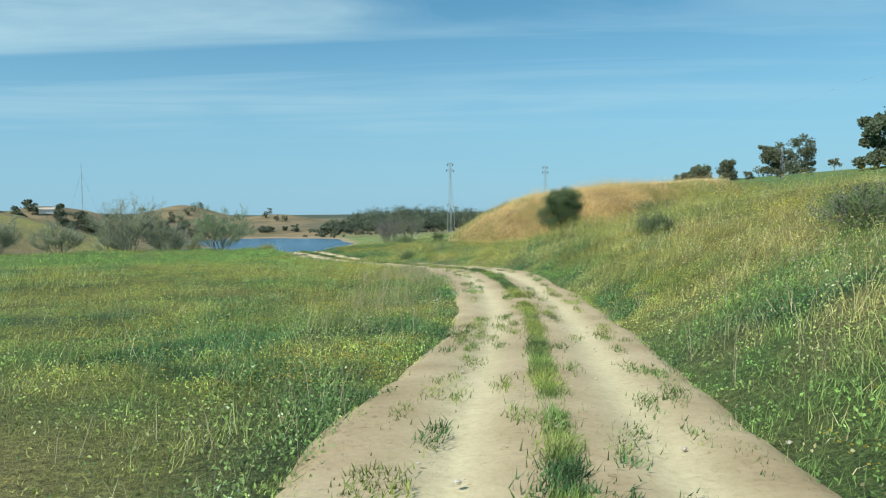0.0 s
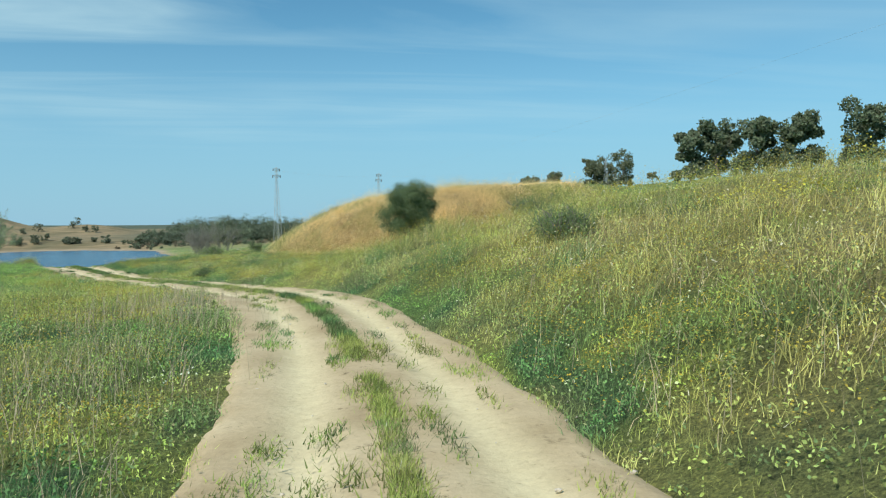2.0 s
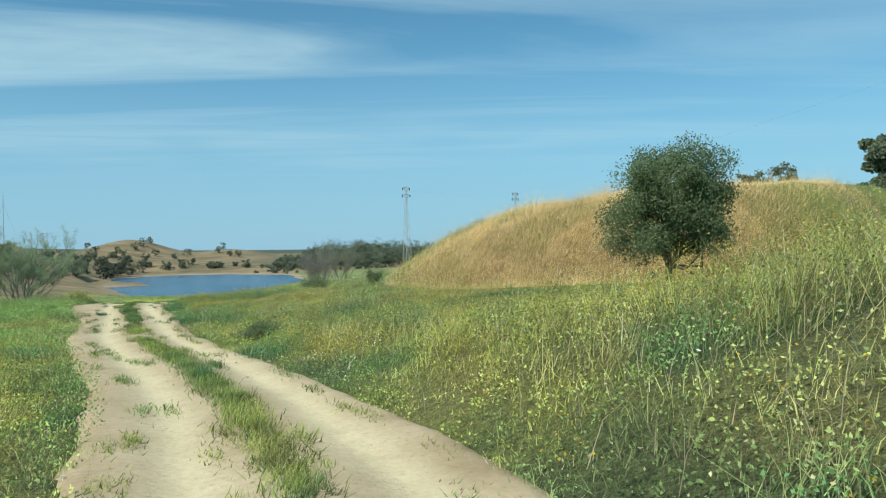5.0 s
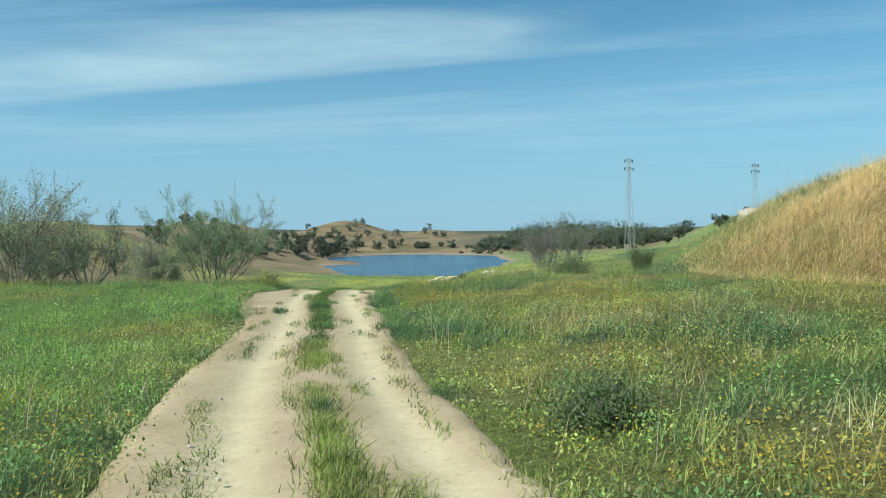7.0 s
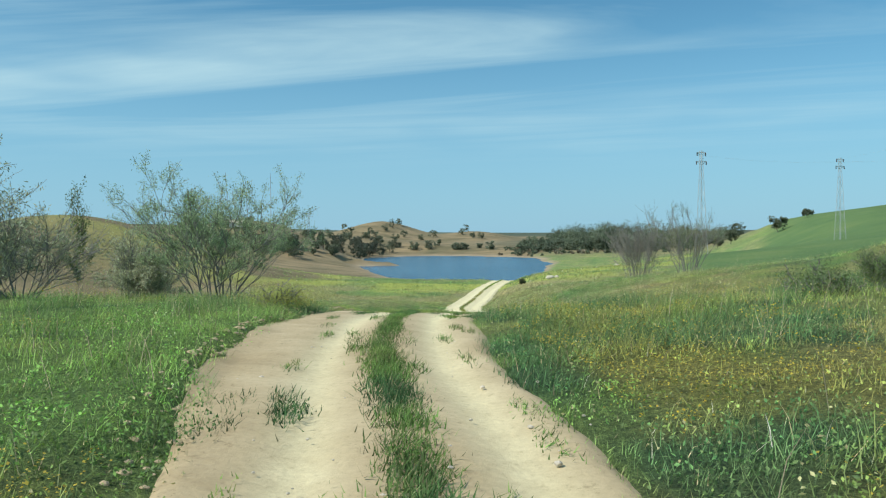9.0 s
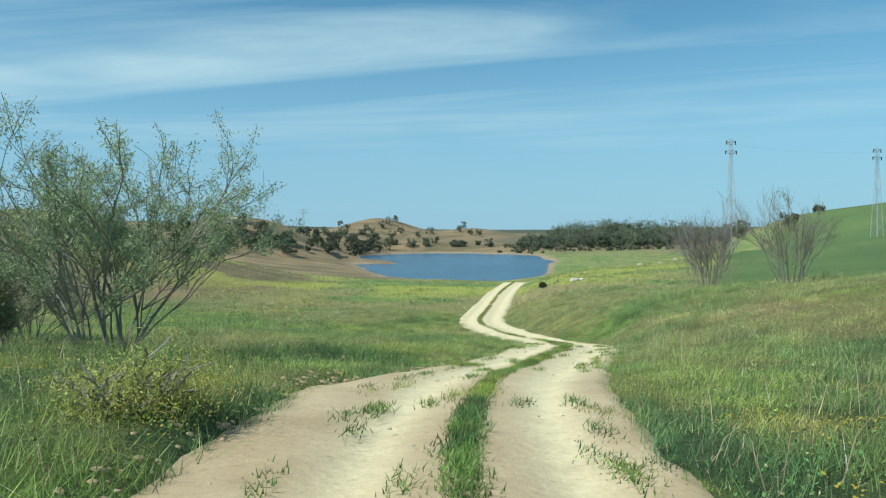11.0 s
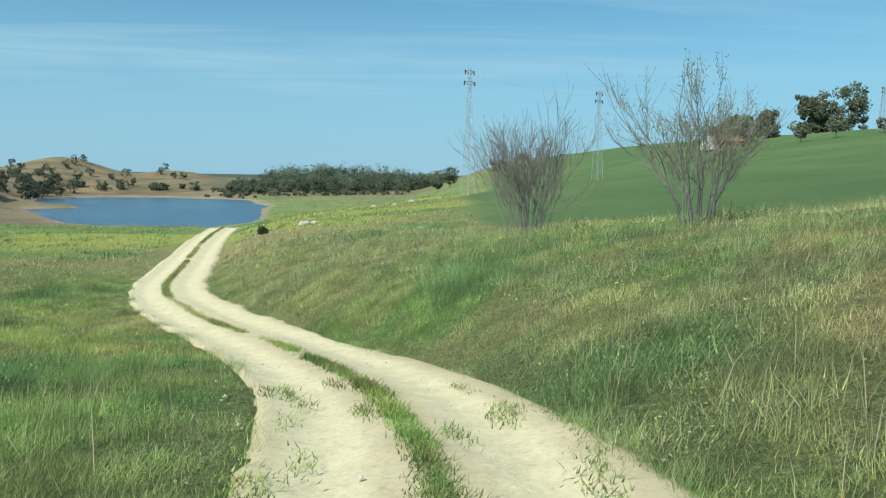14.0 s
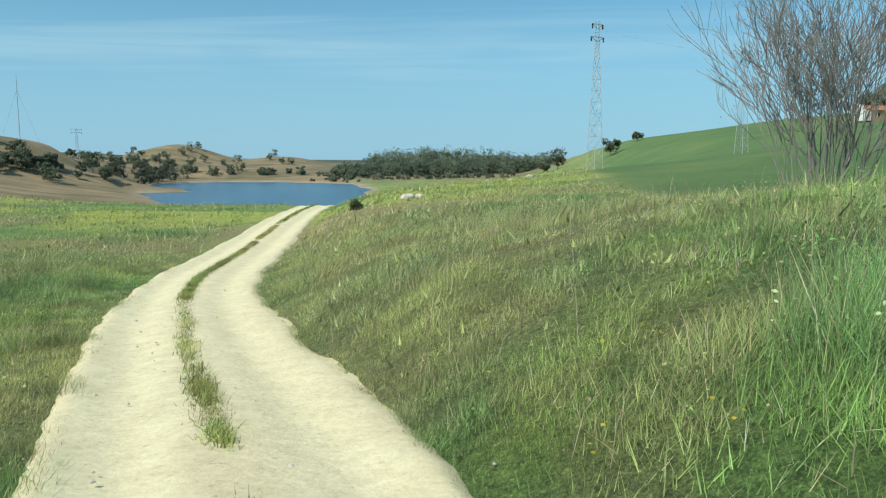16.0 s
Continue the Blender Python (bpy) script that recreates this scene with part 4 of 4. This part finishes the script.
def make_weeds():
    """Broad-leaved weeds: leaves in loose heads on the meadow."""
    n = 80000
    x, y, s = scatter(n, -6, 112, 1.7, 17, 6.5, 0.05)
    keep = rng.random(len(x)) < (0.55 + 0.45 * lush(x, y)) * (1 - (0.97 - 0.22 * lush(x, y)) * smooth_step(46, 66, y)) * (1 - 0.92 * worn(x, y))
    x, y, s = x[keep], y[keep], s[keep]
    per = 9
    h = tall_factor(x, y, s) * 0.9
    g = np.repeat(np.arange(len(x)), per)
    k = rng.random(len(g))
    r = 0.05 + 0.16 * rng.random(len(g))
    az = rng.random(len(g)) * 6.283
    p = np.stack([x[g] + np.cos(az) * r, y[g] + np.sin(az) * r, height(x, y)[g] + h[g] * (0.12 + 0.9 * k)], 1)
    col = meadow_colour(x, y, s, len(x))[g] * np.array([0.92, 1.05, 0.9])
    pick = rng.random((len(g), 1))
    col = np.where(pick < 0.22, np.array([[0.19, 0.29, 0.11]]) * (0.6 + 0.8 * rng.random((len(g), 1))), col)
    col = np.where(pick > 0.985, np.array([[0.48, 0.52, 0.25]]) * (0.7 + 0.5 * rng.random((len(g), 1))), col)
    v, t = leaf_mesh(p, 0.038, 0.022, 0.1)
    tagged(part("meadow_weeds", v, t, LEAF, None, "", np.repeat(col, 4, 0)), "broad-leaved green weeds among the grass", "weeds", kind="stuff")


make_weeds()


def make_flowers(name, label, n, colour, y0, y1, s0, s1, fall, size, patch, seed, only=0, lift=1.0, low=0.46):
    x, y, s = scatter(n, y0, y1, s0, s1, fall, 0.1)
    keep = rng.random(len(x)) < smooth_step(low, low + 0.16, value_noise(x, y, patch, seed)) * smooth_step(0.28, 0.52, value_noise(x, y, 0.6, seed + 7, 2))
    keep &= (crop_mask(x, y, s) < 0.35) & (sward(x, y, s) < 0.3)
    if only:
        keep &= s * only > 0
    x, y, s = x[keep], y[keep], s[keep]
    m = len(x)
    z = height(x, y) + tall_factor(x, y, s) * (0.75 + 0.5 * rng.random(m)) * lift
    p = np.stack([x, y, z], 1)
    az = rng.random(m) * 6.283
    r = size * (0.6 + 0.8 * rng.random(m))
    tip = np.stack([rng.normal(size=m) * 0.35, rng.normal(size=m) * 0.35], 1)
    corner = []
    for k in range(4):
        a = az + k * np.pi / 2
        dx, dy = np.cos(a) * r, np.sin(a) * r
        corner.append(p + np.stack([dx, dy, dx * tip[:, 0] + dy * tip[:, 1]], 1))
    v = np.stack(corner, 1).reshape(-1, 3)
    k = np.arange(m)[:, None] * 4
    t = np.concatenate([k + [0, 1, 2], k + [0, 2, 3]])
    c = np.repeat(np.asarray(colour)[None, :] * (0.7 + 0.5 * rng.random((m, 1))), 4, 0)
    tagged(part(name, v, t, PETAL, None, "", c), label, "wildflowers", kind="stuff")


YELLOW, CREAM = (0.60, 0.50, 0.06), (0.70, 0.68, 0.52)
make_flowers("yellow_flowers", "small yellow wildflowers scattered through the meadow", 130000, (0.62, 0.47, 0.06), -6, 62, 1.9, 16, 6.0, 0.011, 2.4, 91, low=0.56)
make_flowers("yellow_flowers", "dense yellow wildflowers of the upper meadow", 300000, (0.58, 0.47, 0.08), 8, 66, 2.2, 18, 8.0, 0.0095, 2.6, 92, 0, 0.95, 0.42)
make_flowers("yellow_flowers", "drifts of yellow mustard on the bank and far meadow", 100000, (0.68, 0.62, 0.09), -2, 33, 6, 40, 12.0, 0.019, 3.0, 93, 1, 1.15, 0.44)
make_flowers("yellow_flowers", "yellow mustard drifts beyond the bend", 60000, (0.48, 0.48, 0.10), 112, 178, 2, 55, 25.0, 0.034, 9, 94, 0, 1.0, 0.54)
make_flowers("yellow_flowers", "sparse yellow flowers in the lower grass", 3000, YELLOW, 62, 108, 2.0, 14, 6.0, 0.016, 2.6, 96, 0, 1.0, 0.5)
make_flowers("grass_heads", "tawny seed heads over the lower grass", 90000, (0.50, 0.39, 0.26), 62, 122, 1.9, 20, 7.0, 0.008, 3.2, 97, 0, 1.05, 0.42)
make_flowers("white_flowers", "white umbels dotted over the grassy bank", 14000, CREAM, 2, 34, 3.5, 20, 9.0, 0.018, 1.6, 95, 1, 1.25, 0.5)


def make_stalks():
    """Pale dry stalks and seed heads that stand above the grass."""
    x, y, s = scatter(5200, -4, 110, 1.9, 12, 5.0, 0.1)
    keep = rng.random(len(x)) < smooth_step(0.42, 0.6, value_noise(x, y, 3.5, 98))
    x, y, s = x[keep], y[keep], s[keep]
    gx = np.concatenate([x, -1.2 + rng.normal(size=900) * 0.9, -1.6 + rng.normal(size=500) * 0.8])
    gy = np.concatenate([y, 26.2 + rng.normal(size=900) * 1.6, 19.0 + rng.normal(size=500) * 1.8])
    m = len(gx)
    h = 0.35 + 0.45 * rng.random(m)
    col = np.array([[0.46, 0.40, 0.28]]) * (0.7 + 0.6 * rng.random((m, 1)))
    v, t, c = blades(gx, gy, height(gx, gy) - 0.03, h, 0.004 + 0.005 * rng.random(m), col, 2, 0.3, (0.1, 0.0))
    tagged(part("dry_stalks", v, t, GRASS, None, "", c), "pale dry stalks standing above the grass", "dry stalks", kind="stuff")


make_stalks()


# ---- pylons, house, stones ----
def bar(a, b, r=0.05, sides=4):
    return tube(np.array([a, b], float), [r, r], sides)


def pylon(x, y, top, label, base_w=1.35, head_w=0.40, arms=((0.985, 0.8), (0.90, 0.95)), turn=0.6):
    """A lattice pylon: four legs, crossed braces, arms with insulators."""
    ground_z = float(height(x, y)) - 0.05
    h = top - ground_z
    ob = thing("pylon", label, "pylon", x, y, ground_z, turn, 1.0, "power line")

    def at(k, c):
        w = (base_w + (head_w - base_w) * min(1, k / 0.85)) / 2
        return np.array([w * (1 if c in (0, 3) else -1), w * (1 if c < 2 else -1), h * k])

    for c in range(4):
        v, t = tube(np.array([at(k, c) for k in (0, 0.85, 1.0)]), [0.045, 0.035, 0.03], 4)
        part("leg", v, t, STEEL, ob)
    levels = np.concatenate([np.linspace(0, 0.85, 12), [0.93, 1.0]])
    for c in range(4):
        d, pieces = (c + 1) % 4, []
        for i, (a, b) in enumerate(zip(levels[:-1], levels[1:])):
            pieces.append(bar(at(a, c if i % 2 else d), at(b, d if i % 2 else c), 0.018, 3))
            pieces.append(bar(at(b, c), at(b, d), 0.018, 3))
        v, t = join(pieces)
        part("brace", v, t, STEEL, ob)
    for k, reach in arms:
        pieces = [bar((-reach, 0, h * k), (reach, 0, h * k), 0.05), bar((-reach, 0, h * k), (0, 0, h * (k - 0.035)), 0.04), bar((reach, 0, h * k), (0, 0, h * (k - 0.035)), 0.04)]
        v, t = join(pieces)
        arm = part("cross_arm", v, t, STEEL, ob)
        for sx in (-reach, reach):
            path = np.array([(sx, 0, h * k - 0.04 * j) for j in range(14)])
            v, t = tube(path, [0.06 if j % 2 else 0.11 for j in range(14)], 6)
            part("insulator", v, t, CERAMIC, arm)
    return ob, h


first, h1 = pylon(2.15, 175.9, 11.4, "grey lattice power pylon at the field's edge")
second, h2 = pylon(27.45, 198.2, 11.5, "grey lattice power pylon on the green field")
pylon(107, 236, 18.5, "distant grey lattice pylon behind the orchard")
pylon(-190, 440, 11.0, "distant grey lattice pylon beyond the dry slope", 1.8, 0.6, ((0.97, 2.2), (0.88, 2.2)))


def mast(x, y, top):
    z = float(height(x, y)) - 0.1
    ob = thing("radio_mast", "thin guyed steel mast on the dry hilltop", "mast", x, y, z)
    h = top - z
    v, t = tube(np.array([(0, 0, 0), (0, 0, h * 0.93)]), [0.15, 0.11], 6)
    part("pole", v, t, STEEL, ob)
    v, t = tube(np.array([(0, 0, h * 0.92), (0, 0, h)]), [0.08, 0.05], 5)
    part("antenna", v, t, STEEL, ob)
    for k in range(3):
        a = k * 2.09
        v, t = bar((0, 0, h * 0.8), (math.cos(a) * h * 0.3, math.sin(a) * h * 0.3, 0.2), 0.03, 3)
        part("guy_wire", v, t, STEEL, ob)


mast(-177, 371, 28.0)


def cable(a, b, sag, parent_thing):
    k = np.linspace(0, 1, 25)[:, None]
    p = np.array(a)[None, :] * (1 - k) + np.array(b)[None, :] * k
    p[:, 2] -= sag * 4 * (k * (1 - k))[:, 0]
    v, t = tube(p, np.full(25, 0.004), 3)
    ob = part("cable", v, t, STEEL, parent_thing)
    ob.matrix_parent_inverse = parent_thing.matrix_basis.inverted()


for off in (-1.3, 1.3):
    cable((2.15 + off * 0.8, 175.9 + off * 0.6, 10.7), (27.45 + off * 0.8, 198.2 + off * 0.6, 10.8), 0.5, first)
    cable((27.45 + off * 0.8, 198.2 + off * 0.6, 10.8), (107 + off * 0.8, 236 + off * 0.6, 17.8), 1.6, second)
cable((27.45, 198.2, 11.3), (41.0, 6.0, 13.2), 2.2, second)


def box(x0, x1, y0, y1, z0, z1):
    v = [(x, y, z) for z in (z0, z1) for y in (y0, y1) for x in (x0, x1)]
    q = [(0, 2, 3, 1), (4, 5, 7, 6), (0, 1, 5, 4), (2, 6, 7, 3), (0, 4, 6, 2), (1, 3, 7, 5)]
    return v, [t for a, b, c, d in q for t in ((a, b, c), (a, c, d))]


def gable(x0, x1, y0, y1, z0, z1):
    ym = (y0 + y1) / 2
    v = [(x0, y0, z0), (x1, y0, z0), (x0, y1, z0), (x1, y1, z0), (x0, ym, z1), (x1, ym, z1)]
    return v, [(0, 1, 5), (0, 5, 4), (2, 4, 5), (2, 5, 3), (0, 4, 2), (1, 3, 5), (0, 2, 3), (0, 3, 1)]


def farmhouse(x, y, turn):
    ob = thing("farmhouse", "low ochre farmhouse with tiled roof and whitewashed annex", "house", x, y, float(height(x, y)) - 0.3, turn, 0.8)
    wall = part("wall", *box(-5.5, 5.5, -3, 3, 0, 2.9), OCHRE_WALL, ob)
    part("roof", *gable(-6, 6, -3.5, 3.5, 2.9, 4.4), ROOF_TILE, ob)
    annex = part("annex", *box(-7.9, -5.6, -2.4, 2.4, 0, 3.1), WHITEWASH, ob, "whitewashed annex")
    part("chimney", *box(-7.3, -6.3, -0.6, 0.6, 3.1, 4.7), WHITEWASH, annex, "whitewashed chimney")
    for wx in (-3.6, -0.6, 2.4):
        window = part("window", *box(wx - 0.55, wx + 0.55, -3.06, -2.98, 1.0, 2.2), WHITEWASH, ob)
        part("pane", *box(wx - 0.42, wx + 0.42, -3.09, -3.05, 1.12, 2.08), DARK_GLASS, window)
    part("door", *box(4.1, 5.0, -3.06, -2.98, 0.05, 2.1), DARK_GLASS, ob)


farmhouse(84, 264, 0.25)
ob = thing("hill_cottage", "small white cottage among trees on the dry hilltop", "house", -192, 366, float(height(-192, 366)) - 0.3, 0.4)
part("wall", *box(-3.4, 3.4, -2.2, 2.2, 0, 2.3), WHITEWASH, ob)
part("roof", *gable(-3.7, 3.7, -2.5, 2.5, 2.3, 3.3), STONE, ob)


def rock_mesh(r, seed, flat=0.65, sub=2):
    bm = bmesh.new()
    bmesh.ops.create_icosphere(bm, subdivisions=sub, radius=1)
    v = np.array([q.co[:] for q in bm.verts])
    t = np.array([[q.index for q in f.verts] for f in bm.faces])
    bm.free()
    k = value_noise(v[:, 0] * 2 + seed * 7.3, v[:, 1] * 2 + v[:, 2] * 3.1, 1.0, seed)
    v = v * (0.65 + 0.7 * k)[:, None] * np.array([1.2, 0.9, flat]) * r
    return v, t


def boulder(x, y, r, label, seed, mat, group="", name="boulder"):
    v, t = rock_mesh(r, seed)
    ob = part(name, v, t, mat)
    ob.matrix_basis = Matrix.Translation((x, y, float(height(x, y)) + r * 0.12)) @ Matrix.Rotation(seed * 1.3, 4, "Z")
    return tagged(ob, label, "boulder", group)


boulder(-16.95, 132.3, 0.42, "pale limestone boulder in the meadow", 3, STONE, "pale boulders")
boulder(-16.25, 132.8, 0.26, "small pale limestone boulder in the meadow", 4, STONE, "pale boulders")
boulder(5.5, 79.2, 0.6, "large pale boulder at the mound's end", 5, STONE, "pale boulders")
for k, (x, y) in enumerate(((-13.5, 163), (-10.8, 165), (-8.2, 168), (-6.0, 170))):
    boulder(x, y, 0.28 + 0.1 * (k % 2), "pale limestone boulder by the yellow flowers", 11 + k, STONE, "pale boulders")


def make_clods():
    """The crumbling left verge: dry clods above the dirt."""
    pieces = []
    for k in range(330):
        y = 50 + 24 * rng.random()
        a = -float(track_half(np.array([y]), -1)[0]) + rng.normal() * 0.14 + 0.12
        slope = float(np.interp(y, grid_y, np.gradient(smooth_x, grid_y)))
        n = math.sqrt(1 + slope * slope)
        x, yy = float(centre(y)) + a / n, y - a * slope / n
        v, t = rock_mesh(0.016 + 0.045 * rng.random() ** 2, int(rng.integers(1, 900)), 0.7, 1)
        pieces.append((v + np.array([x, yy, float(height(x, yy)) - 0.005]), t))
    v, t = join(pieces)
    tagged(part("soil_clods", v, t, CLOD), "dry crumbling soil clods along the track's verge", "soil clods", kind="stuff")
    pieces = []
    for k in range(700):
        y = -4 + 112 * rng.random()
        a = 1.9 * (rng.random() * 2 - 1)
        x = float(centre(y)) + a
        v, t = rock_mesh(0.010 + 0.022 * rng.random() ** 3, int(rng.integers(1, 900)), 0.7, 1)
        pieces.append((v + np.array([x, y, float(height(x, y, False)) + 0.035]), t))
    v, t = join(pieces)
    tagged(part("track_pebbles", v, t, STONE), "small pale pebbles strewn on the dirt", "pebbles", kind="stuff")


make_clods()
